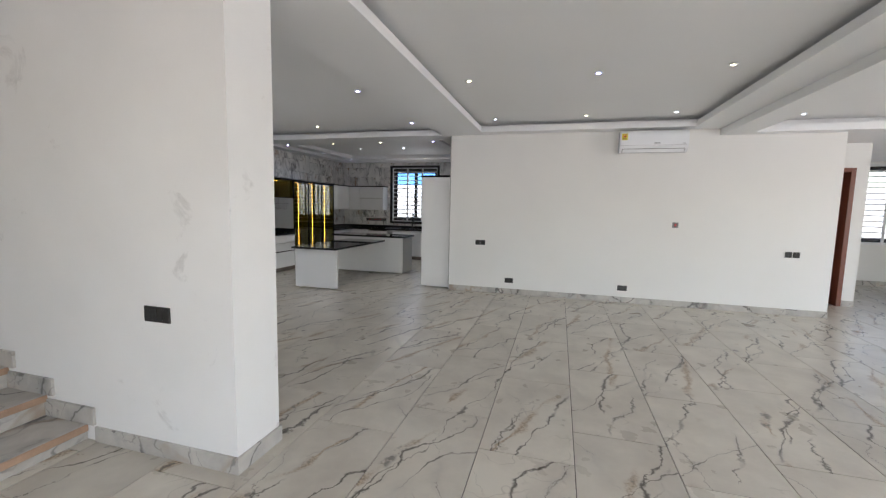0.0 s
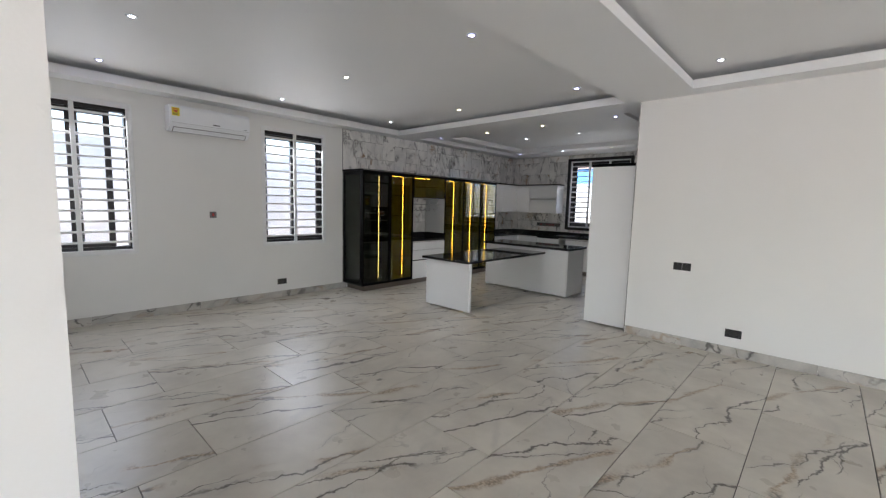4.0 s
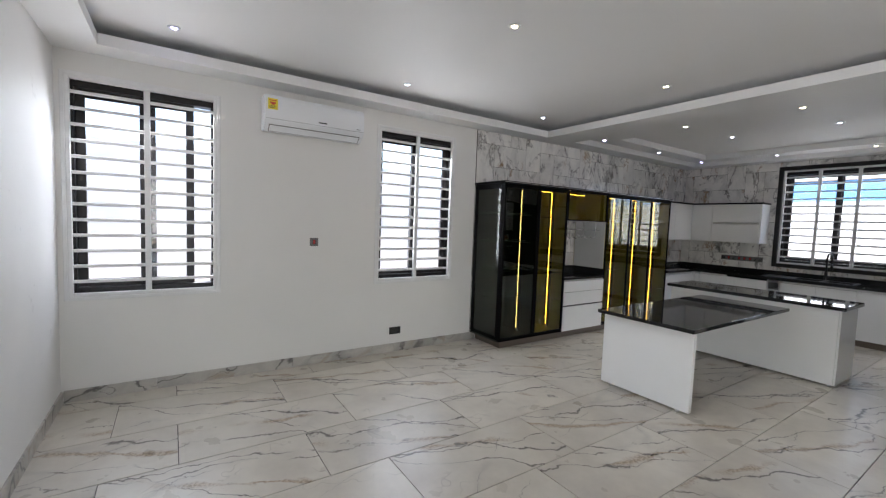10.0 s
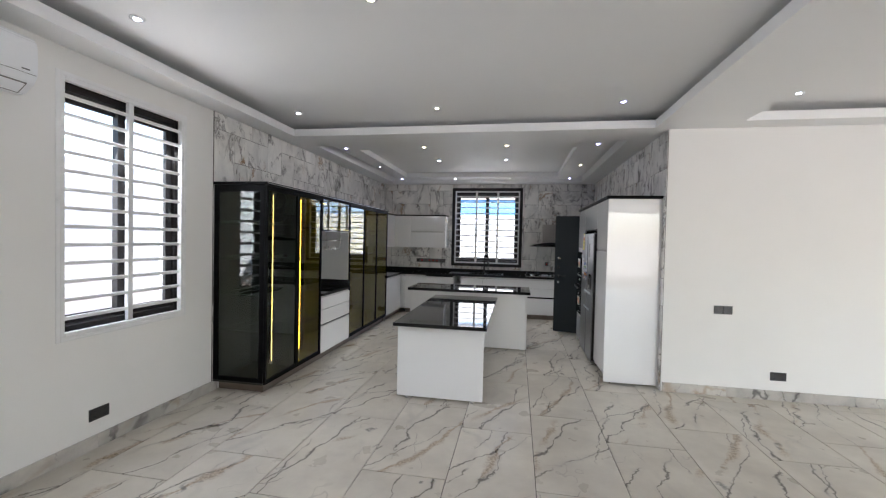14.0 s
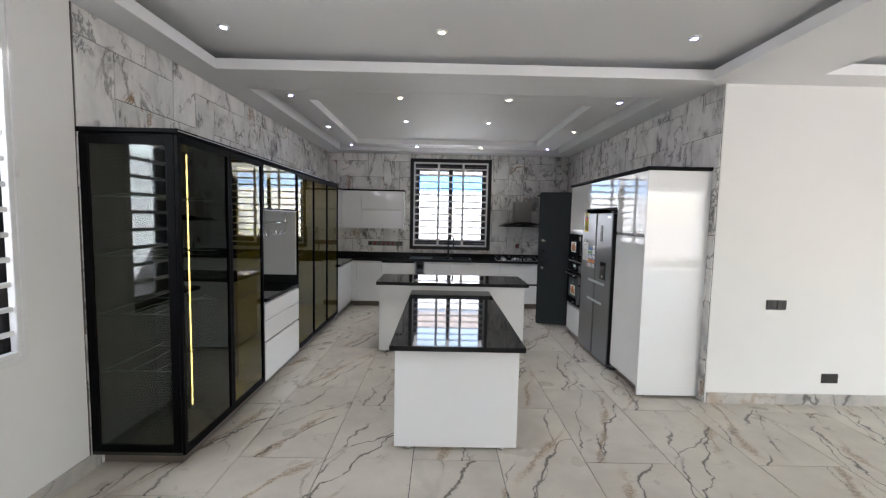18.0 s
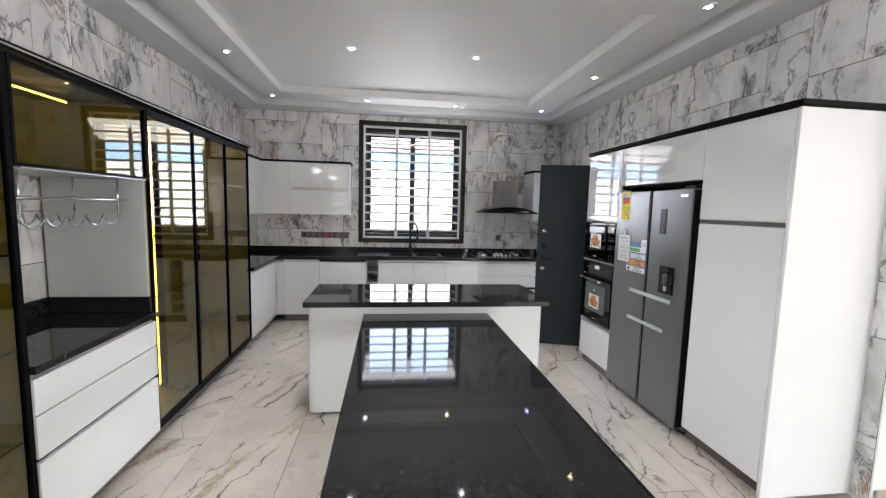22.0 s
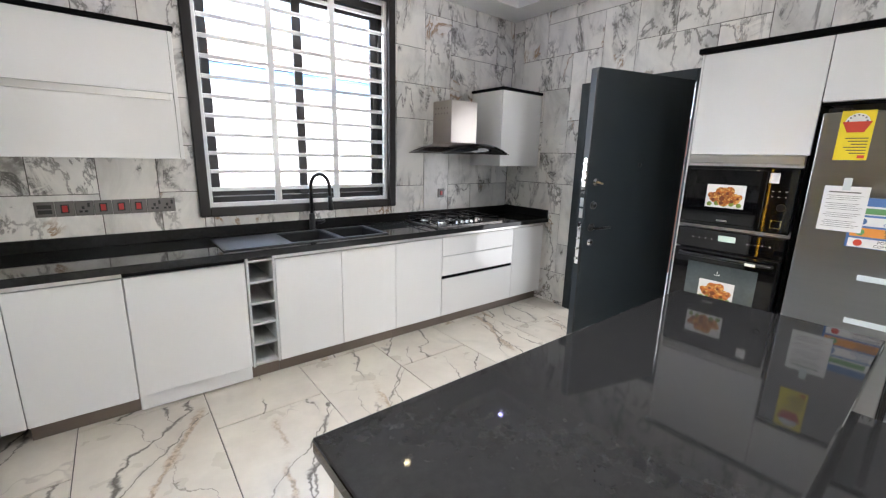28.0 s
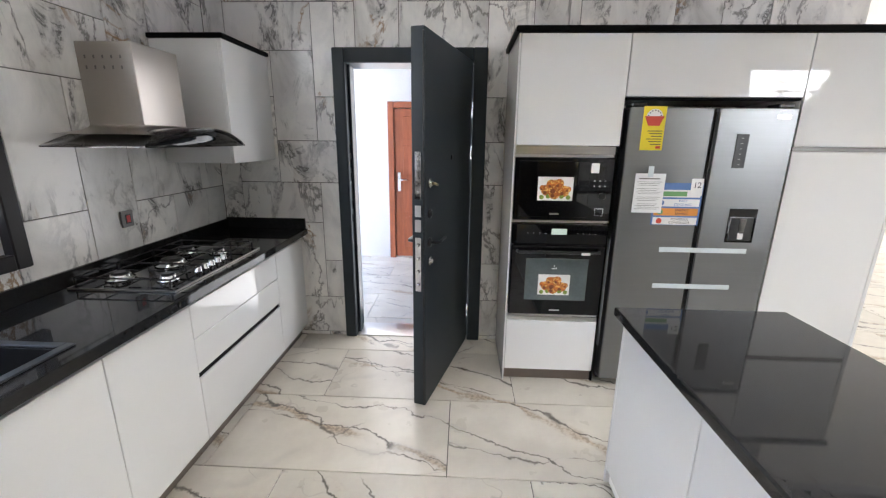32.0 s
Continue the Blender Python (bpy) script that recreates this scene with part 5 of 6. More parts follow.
rows = [[bm.verts.new((FX - d, 7.694 + u, v)) for u, v in q] for d in (0.0021, 0.0027)]
for r in rows:
    bm.faces.new(r)
for j in range(4):
    bm.faces.new((rows[0][j], rows[0][(j + 1) % 4], rows[1][(j + 1) % 4], rows[1][j]))
bmesh.ops.recalc_face_normals(bm, faces=bm.faces)
part("dial_scale", bm, REDINK, energy)
bm = bmesh.new()
for i in range(6):
    add_box(bm, (FX - 0.0018, 7.644, 1.575 - 0.014 * i), (FX - 0.0013, 7.724 - 0.012 * (i % 3), 1.579 - 0.014 * i))
part("print_lines", bm, INK, energy)
bm = bmesh.new()
add_box(bm, (FX - 0.0019, 7.644, 1.484), (FX - 0.0014, 7.669, 1.498))
part("flag", bm, REDINK, energy)

leaflet = block("leaflet", (FX - 0.0075, 7.592, 1.130), (FX - 0.0065, 7.757, 1.350), PAPER, fridge, 0, "white paper leaflet taped on")
bm = bmesh.new()
add_box(bm, (FX - 0.0081, 7.622, 1.318), (FX - 0.0077, 7.737, 1.324))
for i in range(17):
    if i not in (3, 8, 12):
        add_box(bm, (FX - 0.0081, 7.607 + 0.012 * (i % 3), 1.303 - 0.0095 * i), (FX - 0.0077, 7.742 - 0.01 * (i % 2), 1.3048 - 0.0095 * i))
part("print_lines", bm, GREYPLATE, leaflet)
block("tape", (FX - 0.0092, 7.662, 1.330), (FX - 0.0078, 7.692, 1.390), TAPE, leaflet, 0)
feature = block("feature_sticker", (FX - 0.0022, 7.375, 1.060), (FX - 0.001, 7.640, 1.300), BLUEINK, fridge, 0.0, "blue feature sticker with white rows")
for i, (mt, words) in enumerate(((GREENINK, 0), (BLUEINK, 1), (ORANGEINK, 2), (PAPER, 3))):
    z = 1.240 - 0.052 * i
    block("text_band", (FX - 0.0034, 7.385, z - 0.021), (FX - 0.0026, 7.630, z + 0.021), PAPER if i != 2 else ORANGEINK, feature, 0)
    if i == 0:
        block("band", (FX - 0.0044, 7.460, z - 0.015), (FX - 0.0038, 7.620, z + 0.012), GREENINK, feature, 0)
block("badge", (FX - 0.0046, 7.380, 1.230), (FX - 0.0038, 7.445, 1.325), PAPER, feature, 0, "white badge with the number 12")


def lettering(text, size, at, face, material, parent, name="lettering"):
    """Flat letters on a wall of constant x or y. face: the axis and side that they look to."""
    cu = bpy.data.curves.new(name, "FONT")
    cu.body, cu.size, cu.align_x, cu.align_y, cu.extrude = text, size, "CENTER", "CENTER", 0.0002
    tmp = bpy.data.objects.new(name, cu)
    scene.collection.objects.link(tmp)
    me = bpy.data.meshes.new_from_object(tmp.evaluated_get(bpy.context.evaluated_depsgraph_get()))
    bpy.data.objects.remove(tmp)
    turn = {"-x": pose(*at, 90, 0, -90), "+x": pose(*at, 90, 0, 90), "-y": pose(*at, 90, 0, 0)}[face]
    base = parent["base"] if parent.parent is not None else parent.matrix_world.translation
    me.transform(Matrix.Translation(-Vector(base)) @ turn)
    me.materials.clear()
    me.materials.append(material)
    ob = new(name, me)
    ob.parent = parent
    ob["base"] = list(base)
    return ob


lettering("12", 0.045, (FX - 0.005, 7.412, 1.287), "-x", INK, feature)
lettering("FAST\nCOOLING", 0.021, (FX - 0.004, 7.475, 1.188), "-x", BLUEINK, feature)
lettering("ENERGY\nSAVING", 0.021, (FX - 0.004, 7.475, 1.136), "-x", INK, feature)
lettering("POWERFUL\nCOMPRESSOR", 0.019, (FX - 0.004, 7.480, 1.084), "-x", INK, feature)
for i, mt in enumerate((BLUEINK, GREENINK, REDINK)):
    part("icon", add_lathe(bmesh.new(), (FX - 0.0036, 7.595, 1.188 - 0.052 * i), [(0.016, 0), (0.016, -0.0006)], 16, "x"), mt, feature)
block("tape", (FX - 0.0016, 7.075, 0.900), (FX - 0.0004, 7.567, 0.928), TAPE, fridge, 0, "strip of pale packing tape")
block("tape", (FX - 0.0016, 7.132, 0.677), (FX - 0.0004, 7.576, 0.705), TAPE, fridge, 0, "strip of pale packing tape")
block("packing_film", (FX + 0.07, 6.940, 0.20), (FX + 0.10, 6.9445, 1.02), TAPE, fridge, 0, "pale blue protective strip")
block("packing_film", (FX + 0.07, 7.8255, 0.25), (FX + 0.10, 7.830, 0.95), TAPE, fridge, 0, "pale blue protective strip")

# ---- base units and worktop ----
BY, CX = 9.925, -5.60


def base_unit(x0, x1, label, kind="door", top=0.822):
    u = thing("base_cabinet", ((x0 + x1) / 2, 10.2, 0), label, "cabinet", "base units")
    block("body", (x0 + 0.0005, BY + 0.021, 0.095), (x1 - 0.0005, YB - 0.02, top), MATTWHITE, u, 0.001)
    block("plinth", (x0, BY + 0.055, 0.0), (x1, BY + 0.07, 0.0935), PLINTH if kind != "machine" else MATTWHITE, u, 0.001, "" if kind == "machine" else "brown metallic plinth")
    block("pull_channel", (x0, BY + 0.008, 0.792), (x1, BY + 0.0205, 0.820), BLACK if kind == "machine" else ALU, u, 0.001)
    if kind in ("door", "machine"):
        g = 0.004 if kind == "machine" else 0.0015
        block("door", (x0 + g, BY, 0.097 if kind == "door" else 0.105), (x1 - g, BY + 0.02, 0.789), LACQUER, u, 0.002, "glossy white door")
        if kind == "machine":
            block("toe_panel", (x0 + g, BY + 0.02, 0.012), (x1 - g, BY + 0.0545, 0.10), LACQUER, u, 0.002)
    elif kind == "drawers":
        for z0, z1 in ((0.097, 0.425), (0.455, 0.622), (0.626, 0.789)):
            block("drawer", (x0 + 0.0015, BY, z0), (x1 - 0.0015, BY + 0.02, z1), LACQUER, u, 0.002, "glossy white drawer front")
        block("pull_channel", (x0 + 0.0015, BY + 0.008, 0.427), (x1 - 0.0015, BY + 0.0205, 0.453), BLACK, u, 0.001)
    return u


base_unit(-5.51, -5.066, "glossy white base cabinet beside the corner")
base_unit(-5.066, -4.476, "white-fronted built-in machine with dark gaps", "machine")
rack = thing("wine_rack", (-4.405, 10.2, 0), "narrow pale open bottle rack under the worktop", "rack")
for x0, x1 in ((-4.474, -4.459), (-4.319, -4.304)):
    block("side", (x0, BY, 0.095), (x1, YB - 0.03, 0.822), GREYBOARD, rack, 0.001)
for i in range(6):
    z = 0.10 + 0.137 * i
    block("shelf", (-4.4585, BY + 0.004, z), (-4.3195, YB - 0.03, z + 0.014), GREYBOARD, rack, 0.001)
block("back", (-4.4585, YB - 0.05, 0.115), (-4.3195, YB - 0.04, 0.78), GREYBOARD, rack, 0.001)
block("plinth", (-4.474, BY + 0.055, 0.0), (-4.304, BY + 0.07, 0.0935), PLINTH, rack, 0.001)
base_unit(-4.302, -3.855, "glossy white base cabinet under the sink", top=0.66)
base_unit(-3.855, -3.41, "glossy white base cabinet under the sink", top=0.66)
base_unit(-3.41, -2.956, "glossy white base cabinet")
base_unit(-2.956, -2.092, "glossy white drawer cabinet under the hob", "drawers")
base_unit(-2.092, -1.645, "glossy white base cabinet at the end of the worktop")
corner = thing("corner_cabinet", (-5.85, 9.6, 0), "white corner base cabinet beside the glass cabinets", "cabinet")
block("body", (XL + 0.02, 8.905, 0.095), (CX - 0.021, YB - 0.02, 0.822), MATTWHITE, corner, 0.001)
block("filler", (CX, BY, 0.097), (-5.512, BY + 0.02, 0.789), LACQUER, corner, 0.002)
block("door", (CX - 0.02, 8.91, 0.097), (CX, BY - 0.002, 0.789), LACQUER, corner, 0.002, "glossy white door")
block("pull_channel", (CX - 0.0205, 8.91, 0.792), (CX - 0.008, BY + 0.008, 0.82), ALU, corner, 0.001)
block("plinth", (CX - 0.07, 8.905, 0.0), (CX - 0.055, BY + 0.055, 0.0935), PLINTH, corner, 0.001)
block("end_post", (CX - 0.03, 8.888, 0.0), (CX + 0.0, 8.9045, 0.822), ALU, corner, 0.001)

counter = thing("worktop", (-4, 10.2, 0.825), "polished black granite worktop along two walls", "worktop")
SINK = (-4.17, -3.48, 9.99, 10.33)
part("slab", slab_with_holes(bmesh.new(), "z", 0.824, 0.865, (XL + 0.02, -1.63), (9.885, YB - 0.015), [SINK]), GRANITE, counter)
block("slab_return", (XL + 0.02, 8.90, 0.824), (-5.555, 9.8845, 0.865), GRANITE, counter, 0.003)
block("front_edge", (-5.555, 9.878, 0.824), (-1.63, 9.8848, 0.866), GRANITE, counter, 0.003)
block("upstand", (XL + 0.04, YB - 0.033, 0.8655), (-1.655, YB - 0.0155, 0.937), GRANITE, counter, 0.002)
block("upstand", (XL + 0.02, 8.90, 0.8655), (XL + 0.0395, YB - 0.016, 0.937), GRANITE, counter, 0.002)
block("upstand", (-1.652, 9.888, 0.8655), (-1.632, YB - 0.016, 0.945), GRANITE, counter, 0.002)

sink = thing("sink", (-4.0, 10.15, 0.865), "black double-bowl sink with drainer and pale rim", "sink")
bm = bmesh.new()
for x0, x1, y0, y1 in ((-4.58, -3.455, 9.955, 9.985), (-4.58, -3.455, 10.335, 10.365), (-4.58, -4.165, 9.985, 10.335), (-3.485, -3.455, 9.985, 10.335), (-3.845, -3.805, 9.985, 10.335)):
    add_box(bm, (x0, y0, 0.8655), (x1, y1, 0.873), 0.002)
part("rim", bm, surface("sink_composite", (0.035, 0.037, 0.040), 0.30, vary=0.1, scale=5, fine=200, bump=0.02), sink, "satin dark rim and drainer")
for x0, x1 in ((-4.164, -3.846), (-3.804, -3.486)):
    bm = bmesh.new()
    for a, b in (((x0, 9.99, 0.68), (x1, 10.33, 0.686)), ((x0, 9.99, 0.686), (x0 + 0.006, 10.33, 0.865)), ((x1 - 0.006, 9.99, 0.686), (x1, 10.33, 0.865)), ((x0 + 0.006, 9.99, 0.686), (x1 - 0.006, 9.996, 0.865)), ((x0 + 0.006, 10.324, 0.686), (x1 - 0.006, 10.33, 0.865))):
        add_box(bm, a, b)
    bowl = part("bowl", bm, SINKBLACK, sink, "deep black bowl")
    part("drain", add_lathe(bmesh.new(), ((x0 + x1) / 2, 10.16, 0.686), [(0.045, 0), (0.045, 0.003), (0.03, 0.004)], 20), CHROME, bowl)
tap = thing("kitchen_tap", (-3.87, 10.40, 0.865), "tall black arched kitchen tap with side lever", "tap")
part("base", add_lathe(bmesh.new(), (-3.87, 10.405, 0.8655), [(0.027, 0), (0.027, 0.006), (0.021, 0.012), (0.021, 0.12), (0.016, 0.13)], 18), BLACKPLASTIC, tap)
part("spout", add_tube(bmesh.new(), [(-3.87, 10.405, 0.99), (-3.87, 10.405, 1.20)] + [(-3.87 + 0.045 * (1 - math.cos(a)), 10.405 - 0.07 * (1 - math.cos(a)), 1.20 + 0.095 * math.sin(a)) for a in [math.pi * k / 12 for k in range(1, 13)]] + [(-3.778, 10.263, 1.13)], 0.0135, 12), BLACKPLASTIC, tap)
part("spray_head", add_tube(bmesh.new(), [(-3.778, 10.263, 1.14), (-3.776, 10.262, 1.03)], [0.015, 0.02], 12), BLACKPLASTIC, tap)
part("lever", add_tube(bmesh.new(), [(-3.85, 10.40, 0.925), (-3.80, 10.395, 0.925), (-3.77, 10.39, 0.935)], [0.016, 0.014, 0.008], 10), BLACKPLASTIC, tap)

hob = thing("gas_hob", (-2.60, 10.15, 0.866), "black glass gas hob with cast supports and chrome knobs", "hob")
block("plate", (-2.985, 9.955, 0.8665), (-2.235, 10.435, 0.874), BLACKGLASS, hob, 0.003, "black glass plate")
bm = bmesh.new()
for a, b in (((-2.99, 9.95), (-2.23, 9.9545)), ((-2.99, 10.4355), (-2.23, 10.44)), ((-2.99, 9.9545), (-2.9855, 10.4355)), ((-2.2345, 9.9545), (-2.23, 10.4355))):
    add_box(bm, (*a, 0.8665), (*b, 0.8745))
part("trim", bm, STEEL, hob)
for x, y, r in ((-2.85, 10.08, 0.035), (-2.85, 10.31, 0.045), (-2.61, 10.23, 0.06), (-2.38, 10.31, 0.045), (-2.38, 10.12, 0.035)):
    burner = part("burner", add_lathe(bmesh.new(), (x, y, 0.8742), [(r * 1.35, 0), (r * 1.35, 0.006), (r, 0.009), (r, 0.022), (r * 0.85, 0.026)], 20), CHROME, hob, "chrome-ringed gas burner")
    part("cap", add_lathe(bmesh.new(), (x, y, 0.9005), [(r * 0.8, 0), (r * 0.8, 0.007), (r * 0.6, 0.009)], 20), BLACKPLASTIC, burner)
for x0, x1, ys in ((-2.965, -2.735, (10.08, 10.31)), (-2.725, -2.495, (10.23,)), (-2.485, -2.255, (10.12, 10.31))):
    bm = bmesh.new()
    for y0, y1 in ((9.985 if len(ys) > 1 else 10.08, 10.42),):
        pts = [(x0, y0, 0.915), (x1, y0, 0.915), (x1, y1, 0.915), (x0, y1, 0.915), (x0, y0, 0.915)]
        for p, q in zip(pts, pts[1:]):
            add_tube(bm, [p, q], 0.004, 6)
        for p in pts[:4]:
            add_tube(bm, [p, (p[0], p[1], 0.8745)], 0.005, 6)
        for yy in ys:
            add_tube(bm, [(x0, yy, 0.917), (x0 + 0.08, yy, 0.917)], 0.0035, 6)
            add_tube(bm, [(x1, yy, 0.917), (x1 - 0.08, yy, 0.917)], 0.0035, 6)
            add_tube(bm, [((x0 + x1) / 2, yy - 0.09, 0.917), ((x0 + x1) / 2, yy - 0.03, 0.917)], 0.0035, 6)
            add_tube(bm, [((x0 + x1) / 2, yy + 0.03, 0.917), ((x0 + x1) / 2, yy + 0.09, 0.917)], 0.0035, 6)
    part("pan_support", bm, BLACKPLASTIC, hob, "black cast pan support")
for i in range(5):
    part("knob", add_lathe(bmesh.new(), (-2.72 + 0.055 * i, 10.02, 0.8742), [(0.019, 0), (0.019, 0.004), (0.016, 0.006), (0.015, 0.026), (0.012, 0.028)], 16), CHROME, hob, "chrome control knob")

hood = thing("cooker_hood", (-2.53, 10.3, 1.47), "steel chimney hood with curved dark glass canopy", "hood")
block("chimney", (-2.67, 10.22, 1.57), (-2.365, YB - 0.012, 1.933), STEEL, hood, 0.003, "brushed steel chimney")
ARCH = lambda x, rise: 1.472 + rise * (1 - ((x + 2.515) / 0.42) ** 2)
bm = bmesh.new()
rings = []
for k in range(7):
    f = (k / 6) ** 2.2
    x0, x1, y = -2.67 - 0.20 * f, -2.365 + 0.17 * f, 10.22 - 0.12 * f
    z = 1.572 - 0.045 * k / 6
    rings.append([bm.verts.new(p) for p in ((x0, YB - 0.014, z), (x0, y, z), (x1, y, z), (x1, YB - 0.014, z))])
for p, q in zip(rings, rings[1:]):
    for j in range(3):
        bm.faces.new((p[j], p[j + 1], q[j + 1], q[j])).smooth = True
part("skirt", bm, STEEL, hood, "flared brushed steel skirt")
block("filter_box", (-2.72, 10.12, 1.484), (-2.31, YB - 0.014, 1.524), GREYPLATE, hood, 0.003, "grey filter box under the glass")
n = 20


def canopy_sheet(y0, y1, rise, thick, bow):
    """A sheet arched across, with its front bowed out; tips on one level."""
    bm = bmesh.new()
    grid = []
    for j in range(5):
        for dz in (0.0, thick):
            row = []
            for i in range(n + 1):
                x = -2.935 + 0.84 * i / n
                y = y1 + (y0 - bow * (1 - ((x + 2.515) / 0.42) ** 2) - y1) * j / 4
                row.append(bm.verts.new((x, y, ARCH(x, rise) + dz)))
            grid.append(row)
    lo, hi = grid[0::2], grid[1::2]
    for sheet in (lo, hi):
        for p, q in zip(sheet, sheet[1:]):
            for i in range(n):
                bm.faces.new((p[i], p[i + 1], q[i + 1], q[i])).smooth = True
    for p, q in ((lo[0], hi[0]), (lo[-1], hi[-1])):
        for i in range(n):
            bm.faces.new((p[i], p[i + 1], q[i + 1], q[i]))
    for i in (0, n):
        for k in range(4):
            bm.faces.new((lo[k][i], lo[k + 1][i], hi[k + 1][i], hi[k][i]))
    bmesh.ops.recalc_face_normals(bm, faces=bm.faces)
    return bm


part("canopy", canopy_sheet(10.05, YB - 0.014, 0.085, 0.006, 0.05), HOODGLASS, hood, "arched dark glass canopy")
bm = bmesh.new()
face, rear = [], []
for i in range(n + 1):
    x = -2.90 + 0.77 * i / n
    y = 10.052 - 0.05 * (1 - ((x + 2.515) / 0.42) ** 2)
    for row, d in ((face, 0.0), (rear, 0.012)):
        row.append((bm.verts.new((x, y + d, 1.473)), bm.verts.new((x, y + d, ARCH(x, 0.085) - 0.001))))
for i in range(n):
    for row in (face, rear):
        bm.faces.new((row[i][0], row[i + 1][0], row[i + 1][1], row[i][1])).smooth = True
    for e in (0, 1):
        bm.faces.new((face[i][e], face[i + 1][e], rear[i + 1][e], rear[i][e]))
bmesh.ops.recalc_face_normals(bm, faces=bm.faces)
part("control_panel", bm, BLACKGLASS, hood, "black crescent control panel")
for i in range(10):
    y, z = 10.275 + 0.042 * (i % 5), 1.815 + 0.045 * (i // 5)
    block("vent_slot", (-2.6708, y, z), (-2.6695, y + 0.008, z + 0.015), GREYPLATE, hood, 0)
hood.location += Vector((0.012, 0, 0.0))

# ---- upper cabinets ----
upper = thing("wall_cabinet", (-5.08, 10.3, 1.395), "white wall cabinet with two lift-up flaps", "cabinet", "upper cabinets")
block("body", (-5.469, 10.171, 1.397), (-4.72, YB - 0.012, 2.072), MATTWHITE, upper, 0.001)
block("end_panel", (-4.7195, 10.15, 1.395), (-4.70, YB - 0.012, 2.072), LACQUER, upper, 0.002)
block("flap", (-5.469, 10.15, 1.395), (-4.721, 10.1705, 1.712), LACQUER, upper, 0.002, "glossy white flap")
block("flap", (-5.469, 10.15, 1.752), (-4.721, 10.1705, 2.072), LACQUER, upper, 0.002, "glossy white flap")
block("pull_channel", (-5.455, 10.158, 1.714), (-4.735, 10.1708, 1.750), ALU, upper, 0.001, "aluminium pull channel")
upper = thing("wall_cabinet", (-5.8, 10.3, 1.395), "white corner wall cabinet with plain door", "cabinet", "upper cabinets")
block("body", (XL + 0.012, 10.171, 1.397), (-5.471, YB - 0.012, 2.072), MATTWHITE, upper, 0.001)
block("door", (-5.82, 10.15, 1.395), (-5.472, 10.1705, 2.072), LACQUER, upper, 0.002, "glossy white door")
upper = thing("wall_cabinet", (-6.0, 9.5, 1.395), "white wall cabinet beyond the glass cabinets", "cabinet", "upper cabinets")
block("body", (XL + 0.012, 8.90, 1.397), (-5.841, 10.17, 2.072), MATTWHITE, upper, 0.001)
for y0, y1 in ((8.90, 9.52), (9.523, 10.148)):
    block("door", (-5.84, y0, 1.395), (-5.82, y1, 2.072), LACQUER, upper, 0.002, "glossy white door")
cornice = thing("cornice_board", (-5.4, 10.3, 2.073), "thin black top board on the wall cabinets", "top board")
block("board", (XL + 0.012, 10.135, 2.0735), (-4.69, YB - 0.012, 2.098), BLACK, cornice, 0.004)
block("board", (XL + 0.012, 8.90, 2.0735), (-5.805, 10.1345, 2.098), BLACK, cornice, 0.004)
upper = thing("wall_cabinet", (-1.9, 10.3, 1.372), "narrow white wall cabinet beside the hood", "cabinet", "upper cabinets")
block("body", (-2.18, 10.091, 1.372), (XR - 0.014, YB - 0.012, 2.05), LACQUER, upper, 0.002)
block("door", (-2.18, 10.07, 1.372), (XR - 0.014, 10.0905, 2.05), LACQUER, upper, 0.002, "glossy white door")
block("board", (-2.195, 10.055, 2.0505), (XR - 0.014, YB - 0.012, 2.076), BLACK, upper, 0.004, "black top board")

# ---- sockets, switches and appliances on the walls ----


def on_wall(face, at, u, d, v):
    """A point u along, d off and v above a spot on a wall that looks to face."""
    x, y, z = at
    return {"-y": (x + u, y - d, z + v), "+x": (x + d, y + u, z + v), "+y": (x - u, y + d, z + v), "-x": (x - d, y - u, z + v)}[face]


def plate(name, label, category, face, at, w, h, rockers):
    s = thing(name, at, label, category)
    add = lambda nm, u0, u1, d0, d1, v0, v1, mt, b=0.001, lab="": block(nm, on_wall(face, at, u0, d0, v0), on_wall(face, at, u1, d1, v1), mt, s, b, lab)
    add("plate", -w / 2, w / 2, -0.001, 0.009, -h / 2, h / 2, GREYPLATE if rockers is ISO else DARKPLATE, 0.002)
    for u, v, rw, rh, mt in rockers:
        add("rocker", u - rw / 2, u + rw / 2, 0.0092, 0.0145 if mt is RED else 0.0125 if rw < 0.08 else 0.011, v - rh / 2, v + rh / 2, mt)
    return s


TWO = [(-0.021, 0.0, 0.038, 0.062, DARKPLATE), (0.021, 0.0, 0.038, 0.062, DARKPLATE)]
SOCK = [(-0.04, 0.022, 0.018, 0.012, BLACKPLASTIC), (0.04, 0.022, 0.018, 0.012, BLACKPLASTIC), (-0.04, -0.018, 0.026, 0.018, BLACKPLASTIC), (0.04, -0.018, 0.026, 0.018, BLACKPLASTIC)]
ISO = [(0.0, 0.0, 0.034, 0.048, BLACKPLASTIC), (0.0, 0.0, 0.024, 0.037, RED)]
for x in (-1.085, -0.995):
    plate("light_switch", "dark grey double rocker light switch on white wall", "switch", "-y", (x, YW - 0.004, 0.905), 0.086, 0.086, TWO)
for x in (3.64, 3.74):
    plate("light_switch", "dark grey double rocker light switch on white wall", "switch", "-y", (x, YW - 0.004, 0.92), 0.086, 0.086, TWO)
for x in (-0.505, 1.37):
    plate("double_socket", "dark grey double power socket low on the wall", "socket", "-y", (x, YW - 0.004, 0.245), 0.147, 0.086, SOCK)
plate("isolator_switch", "grey isolator switch with red rocker on white wall", "switch", "-y", (2.09, YW - 0.004, 1.315), 0.086, 0.086, ISO)
